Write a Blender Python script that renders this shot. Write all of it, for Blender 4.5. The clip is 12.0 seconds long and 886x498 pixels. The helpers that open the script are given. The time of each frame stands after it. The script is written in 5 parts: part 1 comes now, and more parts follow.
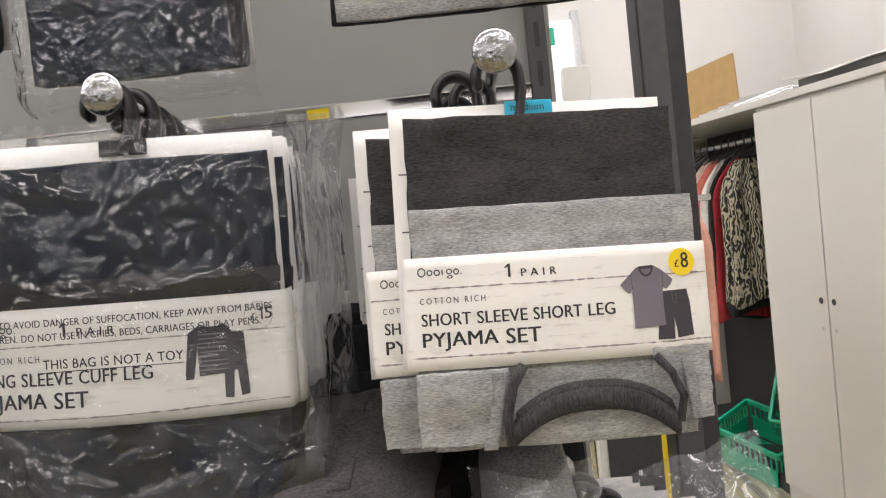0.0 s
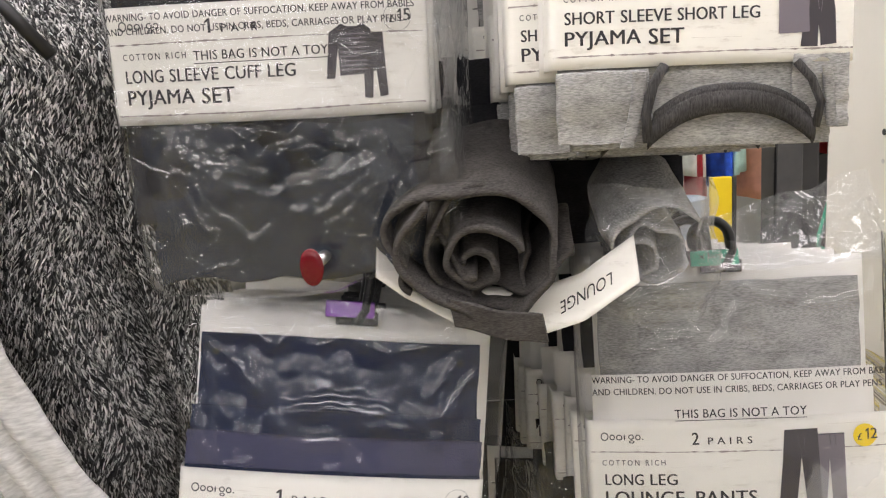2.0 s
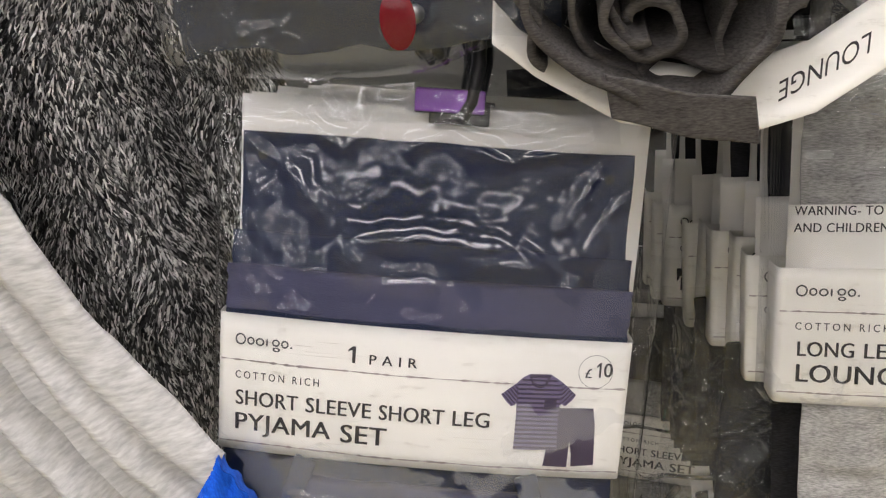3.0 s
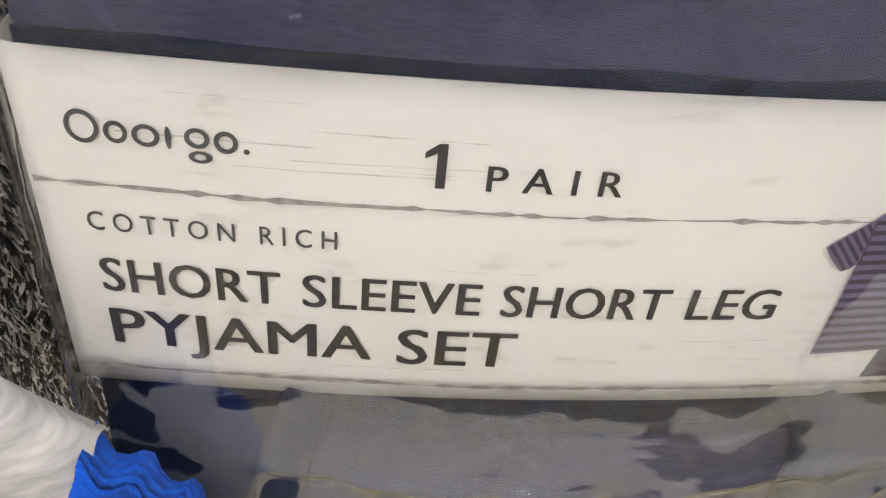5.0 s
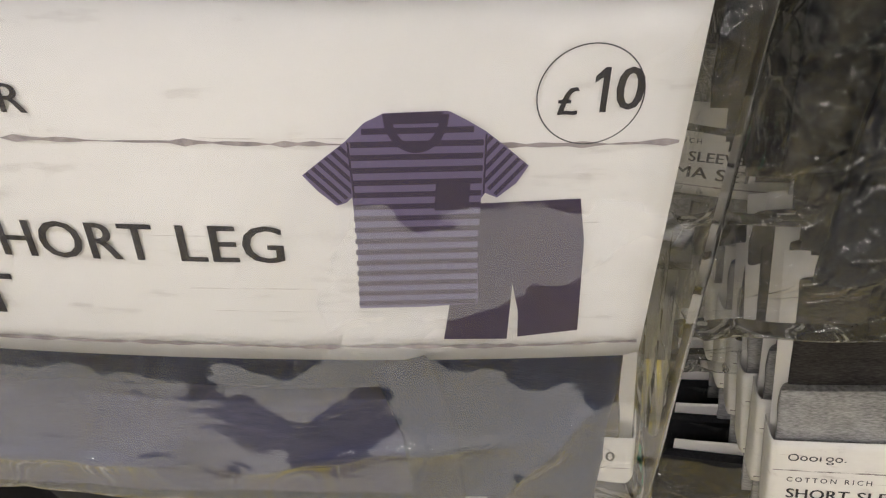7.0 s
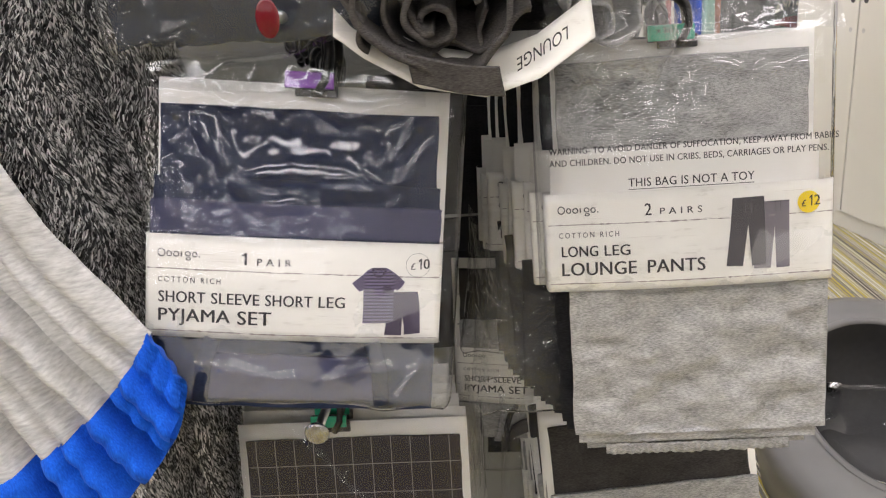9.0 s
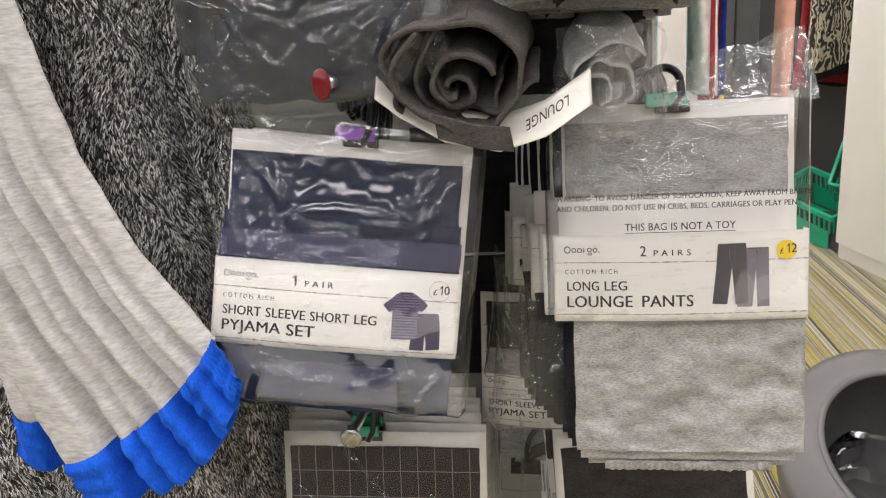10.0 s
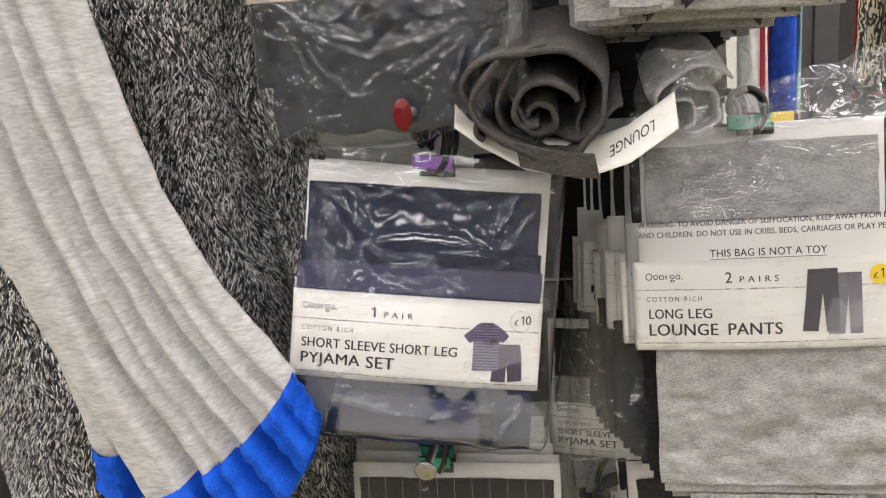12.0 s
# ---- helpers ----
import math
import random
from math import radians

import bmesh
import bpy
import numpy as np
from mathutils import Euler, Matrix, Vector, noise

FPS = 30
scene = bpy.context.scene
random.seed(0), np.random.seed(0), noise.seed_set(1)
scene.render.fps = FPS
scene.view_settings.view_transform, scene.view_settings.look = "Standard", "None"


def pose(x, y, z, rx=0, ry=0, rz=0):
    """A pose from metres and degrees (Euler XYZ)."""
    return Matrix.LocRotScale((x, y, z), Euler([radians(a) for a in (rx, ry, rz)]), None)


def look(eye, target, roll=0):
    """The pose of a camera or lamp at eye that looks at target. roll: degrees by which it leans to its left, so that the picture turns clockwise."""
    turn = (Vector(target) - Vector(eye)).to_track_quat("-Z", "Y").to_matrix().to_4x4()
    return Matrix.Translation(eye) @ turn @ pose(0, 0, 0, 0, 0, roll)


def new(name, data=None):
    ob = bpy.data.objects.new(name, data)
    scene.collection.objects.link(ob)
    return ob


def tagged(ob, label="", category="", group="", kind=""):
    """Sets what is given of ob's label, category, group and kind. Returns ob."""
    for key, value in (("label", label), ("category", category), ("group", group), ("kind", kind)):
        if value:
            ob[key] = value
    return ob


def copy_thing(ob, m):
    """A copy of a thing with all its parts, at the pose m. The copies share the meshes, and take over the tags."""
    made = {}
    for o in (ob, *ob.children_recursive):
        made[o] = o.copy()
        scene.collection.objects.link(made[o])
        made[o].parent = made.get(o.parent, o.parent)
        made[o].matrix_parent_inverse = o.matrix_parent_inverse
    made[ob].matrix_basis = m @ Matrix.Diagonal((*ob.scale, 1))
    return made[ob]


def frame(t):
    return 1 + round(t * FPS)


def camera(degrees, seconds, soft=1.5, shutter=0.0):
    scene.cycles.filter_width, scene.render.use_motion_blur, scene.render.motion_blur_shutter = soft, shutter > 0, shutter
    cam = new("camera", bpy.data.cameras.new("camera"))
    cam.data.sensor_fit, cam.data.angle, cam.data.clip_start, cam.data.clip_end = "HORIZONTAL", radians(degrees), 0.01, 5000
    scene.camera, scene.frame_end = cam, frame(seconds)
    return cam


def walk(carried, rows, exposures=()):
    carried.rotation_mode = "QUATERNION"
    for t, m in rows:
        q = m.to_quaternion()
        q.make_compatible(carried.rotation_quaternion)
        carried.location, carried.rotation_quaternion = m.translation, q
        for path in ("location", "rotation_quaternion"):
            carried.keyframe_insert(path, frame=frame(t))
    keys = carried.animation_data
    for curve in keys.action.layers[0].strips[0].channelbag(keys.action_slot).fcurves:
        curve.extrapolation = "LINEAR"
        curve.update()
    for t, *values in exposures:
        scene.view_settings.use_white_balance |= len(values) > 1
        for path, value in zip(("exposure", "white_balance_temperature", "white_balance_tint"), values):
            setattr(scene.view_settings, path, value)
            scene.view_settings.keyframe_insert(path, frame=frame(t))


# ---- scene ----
cam = camera(58.7, 12.0, 1.2)
PATH = [
    (0, (0.019, 0.024, 1.456), (-0.052, 2.022, 1.39), -5.9),
    (0.5, (0.017, 0.018, 1.455), (-0.09, 2.014, 1.386), -6.0),
    (1, (-0.001, -0.007, 1.445), (-0.118, 1.986, 1.321), -5.9),
    (1.5, (-0.047, -0.016, 1.395), (-0.182, 1.963, 1.146), -5.6),
    (2, (-0.079, -0.014, 1.343), (-0.259, 1.93, 0.908), -4.5),
    (2.5, (-0.091, 0.045, 1.314), (-0.388, 1.907, 0.645), -5.3),
    (3, (-0.148, 0.187, 1.235), (-0.521, 2.002, 0.481), -5.4),
    (3.5, (-0.186, 0.335, 1.195), (-0.566, 2.0, 0.155), -5.3),
    (5.5, (-0.311, 0.512, 1.08), (-0.318, 1.761, -0.482), -2.3),
    (6, (-0.247, 0.495, 1.072), (-0.167, 1.855, -0.392), -2.3),
    (6.5, (-0.19, 0.514, 1.053), (-0.287, 1.882, -0.403), -4.9),
    (7, (-0.143, 0.521, 1.053), (-0.55, 1.812, -0.419), -11.7),
    (7.2, (-0.131, 0.52, 1.056), (-0.571, 1.807, -0.41), -12.4),
    (8.8, (-0.096, 0.017, 1.208), (-0.237, 1.881, 0.497), -5.4),
    (9, (-0.074, -0.062, 1.218), (-0.197, 1.819, 0.548), -4.7),
    (9.5, (-0.016, -0.171, 1.245), (-0.207, 1.725, 0.636), -4.0),
    (10, (-0.021, -0.192, 1.245), (-0.286, 1.711, 0.69), -3.9),
    (10.5, (-0.042, -0.205, 1.247), (-0.352, 1.698, 0.715), -4.1),
    (11, (-0.042, -0.209, 1.253), (-0.366, 1.694, 0.728), -4.5),
    (11.5, (-0.051, -0.19, 1.246), (-0.388, 1.714, 0.735), -5.0),
    (12, (-0.076, -0.183, 1.255), (-0.421, 1.723, 0.757), -5.3),
]
walk(cam, [(t, look(eye, target, roll)) for t, eye, target, roll in PATH],
     exposures=((0, 0.05), (1.2, 0.15), (2.5, 0.4), (3.5, 0.35), (5.5, 0.2), (7.2, 0.18), (9, 0.42), (12, 0.47)))

# ---- light ----
world = bpy.data.worlds.new("world")
scene.world = world
world.use_nodes = True
world.node_tree.nodes["Background"].inputs[0].default_value = (0.9, 0.95, 1.0, 1)
world.node_tree.nodes["Background"].inputs[1].default_value = 0.05
scene.view_settings.exposure = 0.0
PANEL_STRENGTH = 8.6


# ---- materials ----
def material(name):
    m = bpy.data.materials.new(name)
    m.use_nodes = True
    nt = m.node_tree
    return m, nt, nt.nodes["Principled BSDF"]


def node(nt, kind, **inputs):
    n = nt.nodes.new(kind)
    for k, v in inputs.items():
        n.inputs[k.replace("_", " ")].default_value = v
    return n


def ramp(nt, fac, stops):
    r = nt.nodes.new("ShaderNodeValToRGB")
    els = r.color_ramp.elements
    while len(els) < len(stops):
        els.new(0.5)
    for e, (p, c) in zip(els, stops):
        e.position, e.color = p, (*c, 1)
    nt.links.new(fac, r.inputs[0])
    return r.outputs[0]


def coords(nt, scale, source="Object"):
    tc = nt.nodes.new("ShaderNodeTexCoord")
    mp = nt.nodes.new("ShaderNodeMapping")
    mp.inputs["Scale"].default_value = scale
    nt.links.new(tc.outputs[source], mp.inputs[0])
    return mp.outputs[0]


def bump(nt, height, strength, distance, bsdf):
    b = node(nt, "ShaderNodeBump", Strength=strength, Distance=distance)
    nt.links.new(height, b.inputs["Height"])
    nt.links.new(b.outputs[0], bsdf.inputs["Normal"])


def plain(name, colour, rough=0.5, metal=0.0, grain=0.0, scale=60.0, relief=0.0):
    m, nt, b = material(name)
    b.inputs["Roughness"].default_value = rough
    b.inputs["Metallic"].default_value = metal
    n = node(nt, "ShaderNodeTexNoise", Scale=scale, Detail=4.0)
    nt.links.new(coords(nt, (1, 1, 1)), n.inputs[0])
    lo = tuple(max(c * (1 - grain), 0) for c in colour)
    hi = tuple(min(c * (1 + grain), 1) for c in colour)
    nt.links.new(ramp(nt, n.outputs[0], ((0.3, lo), (0.7, hi))), b.inputs["Base Color"])
    if relief:
        bump(nt, n.outputs[0], relief, 0.001, b)
    return m


def jersey(name, dark, light, streak=(250, 250, 1100), contrast=(0.35, 0.68), sheen=0.03):
    """Knitted cotton: fine sideways flecks and a soft larger mottling."""
    m, nt, b = material(name)
    b.inputs["Roughness"].default_value = 0.92
    b.inputs["Sheen Weight"].default_value = sheen
    b.inputs["Sheen Roughness"].default_value = 0.6
    b.inputs["Specular IOR Level"].default_value = 0.15
    fine = node(nt, "ShaderNodeTexNoise", Scale=1.0, Detail=3.0)
    nt.links.new(coords(nt, streak), fine.inputs[0])
    big = node(nt, "ShaderNodeTexNoise", Scale=38.0, Detail=5.0)
    nt.links.new(coords(nt, (1, 1, 2.2)), big.inputs[0])
    mix = node(nt, "ShaderNodeMix", Factor=0.35)
    nt.links.new(fine.outputs[0], mix.inputs[2])
    nt.links.new(big.outputs[0], mix.inputs[3])
    nt.links.new(ramp(nt, mix.outputs[0], ((contrast[0], dark), (contrast[1], light))), b.inputs["Base Color"])
    bump(nt, fine.outputs[0], 0.5, 0.0006, b)
    return m


def film_material(name, cell=14.0, deep=0.002, fine=0.6, rough=0.065, haze=0.01, loose=0.0, calm=0.5, strength=1.7, gentle=0.00025):
    """Clear polythene: lets light straight through, mirrors the lamps in its creases; loose film's grey reflections are
    painted in as milky patches.
    """
    m = bpy.data.materials.new(name)
    m.use_nodes = True
    nt = m.node_tree
    nt.nodes.clear()
    link = nt.links.new

    def calc(kind, a, b, c=None):
        n = nt.nodes.new("ShaderNodeMath")
        n.operation = kind
        for i, v in enumerate((a, b, c)):
            if v is None:
                continue
            if isinstance(v, (int, float)):
                n.inputs[i].default_value = v
            else:
                link(v, n.inputs[i])
        return n.outputs[0]

    def span(v, a, b, c, d, smooth=False):
        n = nt.nodes.new("ShaderNodeMapRange")
        n.interpolation_type = "SMOOTHSTEP" if smooth else "LINEAR"
        for i, k in enumerate((a, b, c, d)):
            n.inputs[i + 1].default_value = k
        link(v, n.inputs[0])
        return n.outputs[0]
    out = nt.nodes.new("ShaderNodeOutputMaterial")
    clear = node(nt, "ShaderNodeBsdfTransparent")
    clear.inputs[0].default_value = (0.985, 0.987, 0.99, 1)
    shine = node(nt, "ShaderNodeBsdfAnisotropic", Roughness=rough)
    milky = node(nt, "ShaderNodeBsdfDiffuse")
    milky.inputs[0].default_value = (0.8, 0.82, 0.84, 1)
    v = coords(nt, (1, 1, 1))
    warp = node(nt, "ShaderNodeTexNoise", Scale=19.0, Detail=3.0)
    link(v, warp.inputs[0])
    mv = nt.nodes.new("ShaderNodeVectorMath")
    mv.operation = "MULTIPLY_ADD"
    mv.inputs[1].default_value = (0.06, 0.06, 0.06)
    link(warp.outputs["Color"], mv.inputs[0])
    link(v, mv.inputs[2])
    low = node(nt, "ShaderNodeTexNoise", Scale=30.0, Detail=2.0)
    link(v, low.inputs[0])
    height = calc("MULTIPLY", low.outputs[0], gentle)
    for k, (scale, width, tall) in enumerate(((cell, 0.004, 1.0), (cell * 2.3, 0.0026, fine * 0.6))):
        web = node(nt, "ShaderNodeTexVoronoi", Scale=scale)
        web.feature = "DISTANCE_TO_EDGE"
        link(mv.outputs[0], web.inputs["Vector"])
        ridge = span(web.outputs["Distance"], 0.0, width * scale, tall * deep, 0.0, True)
        patch = node(nt, "ShaderNodeTexNoise", Scale=9.0 + 5 * k, Detail=2.0)
        link(mv.outputs[0], patch.inputs[0])
        height = calc("MULTIPLY_ADD", ridge, span(patch.outputs[0], calm, calm + 0.08, 0.0, 1.0), height)
    b = node(nt, "ShaderNodeBump", Strength=1.0, Distance=1.0)
    link(height, b.inputs["Height"])
    link(b.outputs[0], shine.inputs["Normal"])
    fr = node(nt, "ShaderNodeFresnel", IOR=1.5)
    boost = calc("MULTIPLY", fr.outputs[0], strength)
    a = nt.nodes.new("ShaderNodeMixShader")
    a.inputs[0].default_value = haze
    # Reflection painted as milky diffuse noise patches, more of them towards the foot.
    if loose:
        gap = node(nt, "ShaderNodeTexNoise", Scale=1.0, Detail=4.0, Roughness=0.55)
        stretch = nt.nodes.new("ShaderNodeVectorMath")
        stretch.operation = "MULTIPLY"
        stretch.inputs[1].default_value = (15, 15, 26)
        link(mv.outputs[0], stretch.inputs[0])
        link(stretch.outputs[0], gap.inputs[0])
        sep = nt.nodes.new("ShaderNodeSeparateXYZ")
        link(v, sep.inputs[0])
        off = calc("MULTIPLY_ADD", sep.outputs[2], -2.0, gap.outputs[0])
        link(span(off, 0.63, 0.645, haze, loose, True), a.inputs[0])
    link(clear.outputs[0], a.inputs[1])
    link(milky.outputs[0], a.inputs[2])
    c = nt.nodes.new("ShaderNodeMixShader")
    link(boost, c.inputs[0])
    link(a.outputs[0], c.inputs[1])
    link(shine.outputs[0], c.inputs[2])
    link(c.outputs[0], out.inputs[0])
    return m


def emitter(name, colour, strength):
    m = bpy.data.materials.new(name)
    m.use_nodes = True
    nt = m.node_tree
    nt.nodes.clear()
    out, e = nt.nodes.new("ShaderNodeOutputMaterial"), nt.nodes.new("ShaderNodeEmission")
    e.inputs[0].default_value, e.inputs[1].default_value = (*colour, 1), strength
    nt.links.new(e.outputs[0], out.inputs[0])
    return m


def whitewashed_card(name):
    m, nt, b = material(name)
    b.inputs["Roughness"].default_value = 0.42
    n = node(nt, "ShaderNodeTexNoise", Scale=1.0, Detail=6.0, Roughness=0.65)
    nt.links.new(coords(nt, (22, 22, 150)), n.inputs[0])
    s = node(nt, "ShaderNodeTexNoise", Scale=45.0, Detail=5.0, Roughness=0.7)
    nt.links.new(coords(nt, (1, 1, 1.6)), s.inputs[0])
    mul = node(nt, "ShaderNodeMath")
    mul.operation = "MULTIPLY"
    nt.links.new(n.outputs[0], mul.inputs[0])
    nt.links.new(s.outputs[0], mul.inputs[1])
    nt.links.new(ramp(nt, mul.outputs[0], ((0.1, (0.6, 0.565, 0.51)), (0.19, (0.81, 0.79, 0.735)), (0.5, (0.86, 0.84, 0.785)))), b.inputs["Base Color"])
    return m


def checked(name):
    m, nt, b = material(name)
    b.inputs["Roughness"].default_value = 0.9
    w = node(nt, "ShaderNodeTexBrick", Scale=1.0)
    w.offset = 0.0
    for k, v in (("Color1", (0.014, 0.009, 0.018, 1)), ("Color2", (0.018, 0.011, 0.022, 1)), ("Mortar", (0.2, 0.18, 0.2, 1))):
        w.inputs[k].default_value = v
    w.inputs["Mortar Size"].default_value = 0.0005
    w.inputs["Brick Width"].default_value, w.inputs["Row Height"].default_value = 0.026, 0.04
    tc = nt.nodes.new("ShaderNodeTexCoord")
    sep, com = nt.nodes.new("ShaderNodeSeparateXYZ"), nt.nodes.new("ShaderNodeCombineXYZ")
    nt.links.new(tc.outputs["Object"], sep.inputs[0])
    nt.links.new(sep.outputs[0], com.inputs[0])
    nt.links.new(sep.outputs[2], com.inputs[1])
    nt.links.new(com.outputs[0], w.inputs[0])
    nt.links.new(w.outputs[0], b.inputs["Base Color"])
    return m


def striped_carpet(name):
    m, nt, b = material(name)
    b.inputs["Roughness"].default_value = 0.95
    v = coords(nt, (1, 1, 1))
    sep = nt.nodes.new("ShaderNodeSeparateXYZ")
    nt.links.new(v, sep.inputs[0])
    n = node(nt, "ShaderNodeTexNoise", Scale=26.0, Detail=3.0, Roughness=0.75)
    n.noise_dimensions = "1D"
    nt.links.new(sep.outputs[0], n.inputs["W"])
    stripes = ramp(nt, n.outputs[0], ((0.3, (0.07, 0.06, 0.05)), (0.36, (0.5, 0.47, 0.38)), (0.42, (0.16, 0.15, 0.13)), (0.47, (0.42, 0.34, 0.05)),
                                      (0.52, (0.24, 0.22, 0.19)), (0.57, (0.6, 0.57, 0.48)), (0.63, (0.3, 0.26, 0.08)), (0.7, (0.14, 0.13, 0.12))))
    nt.nodes[-1].color_ramp.interpolation = "CONSTANT"
    f = node(nt, "ShaderNodeTexNoise", Scale=260.0, Detail=2.0)
    nt.links.new(v, f.inputs[0])
    mx = node(nt, "ShaderNodeMix", Factor=0.35)
    mx.data_type = "RGBA"
    mx.blend_type = "MULTIPLY"
    nt.links.new(stripes, mx.inputs[6])
    nt.links.new(ramp(nt, f.outputs[0], ((0.3, (0.3, 0.3, 0.3)), (0.6, (1, 1, 1)))), mx.inputs[7])
    nt.links.new(mx.outputs[2], b.inputs["Base Color"])
    bump(nt, f.outputs[0], 0.6, 0.003, b)
    return m


def fur_material(name):
    m, nt, b = material(name)
    b.inputs["Roughness"].default_value = 0.55
    g = nt.nodes.new("ShaderNodeNewGeometry")
    nt.links.new(ramp(nt, g.outputs["Random Per Island"], ((0.0, (0.008, 0.008, 0.009)), (0.4, (0.02, 0.02, 0.021)), (0.52, (0.14, 0.138, 0.135)), (0.75, (0.5, 0.49, 0.48)), (1.0, (0.9, 0.89, 0.87)))), b.inputs["Base Color"])
    return m


def zebra(name):
    m, nt, b = material(name)
    b.inputs["Roughness"].default_value = 0.6
    n = node(nt, "ShaderNodeTexWave", Scale=30.0, Distortion=11.0, Detail=2.0)
    nt.links.new(coords(nt, (1, 1, 0.6)), n.inputs[0])
    nt.links.new(ramp(nt, n.outputs[0], ((0.4, (0.012, 0.012, 0.012)), (0.55, (0.12, 0.115, 0.09)), (0.8, (0.5, 0.46, 0.33)))), b.inputs["Base Color"])
    return m


M_CARD = plain("white_card", (0.8, 0.78, 0.74), 0.45, grain=0.03, scale=25)
M_LABEL = whitewashed_card("whitewashed_label_card")
M_INK = plain("dark_ink", (0.022, 0.02, 0.024), 0.5)
M_INK_GREY = plain("grey_ink", (0.06, 0.06, 0.065), 0.5)
M_LINE = plain("plank_line_ink", (0.33, 0.29, 0.28), 0.5, grain=0.35, scale=300)
M_GRAIN = plain("faint_grain_ink", (0.62, 0.58, 0.53), 0.5, grain=0.2, scale=300)
M_YELLOW = plain("yellow_ink", (0.85, 0.62, 0.01), 0.45)
M_LILAC = plain("lilac_ink", (0.16, 0.13, 0.24), 0.45)
M_PLUM = plain("plum_ink", (0.035, 0.022, 0.06), 0.45)
M_GREYINK = plain("grey_violet_ink", (0.17, 0.15, 0.18), 0.45)
M_DARKINK = plain("charcoal_ink", (0.045, 0.04, 0.05), 0.45)
M_FILM = film_material("clear_polythene", 9.0, deep=0.0004, fine=0.5, haze=0.0, loose=0.13, calm=0.56)
M_FILM_CRISP = film_material("crisp_creased_polythene", 17.0, deep=0.0016, fine=0.8, haze=0.0, loose=0.03, calm=0.48, strength=1.8)
M_FILM_SOFT = film_material("crumpled_polythene", 20.0, deep=0.0026, fine=0.9, haze=0.005, loose=0.035, calm=0.42, strength=1.6)
M_FILM_HAZE = film_material("cloudy_polythene", 14.0, deep=0.002, fine=0.9, haze=0.08, loose=0.2, calm=0.45, strength=1.8)
M_NAVY = jersey("navy_jersey", (0.008, 0.013, 0.035), (0.02, 0.03, 0.07))
M_NAVY_DARK = jersey("ink_navy_jersey", (0.01, 0.014, 0.024), (0.024, 0.03, 0.045))
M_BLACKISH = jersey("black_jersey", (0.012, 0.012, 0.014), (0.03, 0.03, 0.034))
M_PURPLE = jersey("slate_purple_jersey", (0.04, 0.042, 0.085), (0.075, 0.078, 0.14))
M_CHAR = jersey("charcoal_melange_jersey", (0.022, 0.02, 0.019), (0.068, 0.063, 0.06))
M_ROLL = jersey("brown_charcoal_jersey", (0.032, 0.029, 0.027), (0.092, 0.085, 0.08))
M_GREY = jersey("grey_melange_jersey", (0.19, 0.19, 0.185), (0.5, 0.49, 0.48))
M_RIB = jersey("charcoal_rib", (0.02, 0.02, 0.02), (0.09, 0.085, 0.085), streak=(900, 900, 60))
M_PALE = jersey("pale_grey_fleece", (0.36, 0.355, 0.35), (0.6, 0.595, 0.585), streak=(90, 90, 420))
M_BLUE = jersey("royal_blue_rib", (0.004, 0.06, 0.45), (0.012, 0.13, 0.72), streak=(700, 700, 60))
M_CHECK = checked("plum_checked_cotton")
M_BLACK = plain("black_plastic", (0.012, 0.012, 0.013), 0.35, grain=0.2)
M_CHROME = plain("chrome", (0.75, 0.75, 0.75), 0.08, 1.0)
# Darkened, mottled chrome; the uneven colour stands in for mixed reflections.
M_CAP = plain("chrome_painted_reflections", (0.42, 0.42, 0.43), 0.1, 1.0, grain=0.25, scale=150, relief=1.0)
M_UPRIGHT = plain("dark_grey_upright", (0.075, 0.075, 0.08), 0.45, grain=0.1)
M_STEEL = plain("dull_steel", (0.5, 0.5, 0.5), 0.3, 1.0, grain=0.1)
# Red mirrored in one chrome cap, painted as the cap's own colour.
M_RED_REFLECTION = plain("painted_red_reflection", (0.12, 0.004, 0.009), 0.08)
M_TEAL = plain("turquoise_plastic", (0.02, 0.42, 0.62), 0.3)
M_GREEN = plain("green_plastic", (0.02, 0.42, 0.24), 0.3)
M_VIOLET = plain("violet_plastic", (0.28, 0.06, 0.5), 0.3)
M_PANEL = plain("grey_back_panel", (0.33, 0.33, 0.31), 0.5, grain=0.05, scale=4)
M_POST = plain("black_powder_coat", (0.03, 0.03, 0.033), 0.45, grain=0.15)
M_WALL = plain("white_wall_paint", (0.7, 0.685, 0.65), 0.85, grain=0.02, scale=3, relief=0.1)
# Darkened tone for unseen walls, so film and chrome mirror less white.
M_WALL_DIM = plain("reflection_dimming_wall_paint", (0.3, 0.29, 0.28), 0.85, grain=0.1, scale=2, relief=0.1)
M_CEIL = plain("white_ceiling_tile", (0.8, 0.8, 0.78), 0.9, grain=0.03, scale=90, relief=0.2)
M_WARD = plain("white_laminate", (0.64, 0.625, 0.58), 0.3, grain=0.015, scale=5)
M_CARPET = striped_carpet("striped_carpet")
M_FUR = fur_material("black_and_white_pile")
M_FURBASE = plain("black_pile_base", (0.012, 0.012, 0.013), 0.95, grain=0.3)
M_CARDBOARD = plain("brown_cardboard", (0.42, 0.27, 0.11), 0.8, grain=0.08, scale=12)
M_BIN = plain("grey_moulded_plastic", (0.115, 0.112, 0.11), 0.38, grain=0.05, scale=15)
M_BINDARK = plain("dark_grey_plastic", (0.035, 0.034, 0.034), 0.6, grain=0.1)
M_ZEBRA = zebra("black_and_gold_animal_print")
M_BASKET = plain("green_basket_plastic", (0.01, 0.36, 0.2), 0.35, grain=0.1, scale=10)
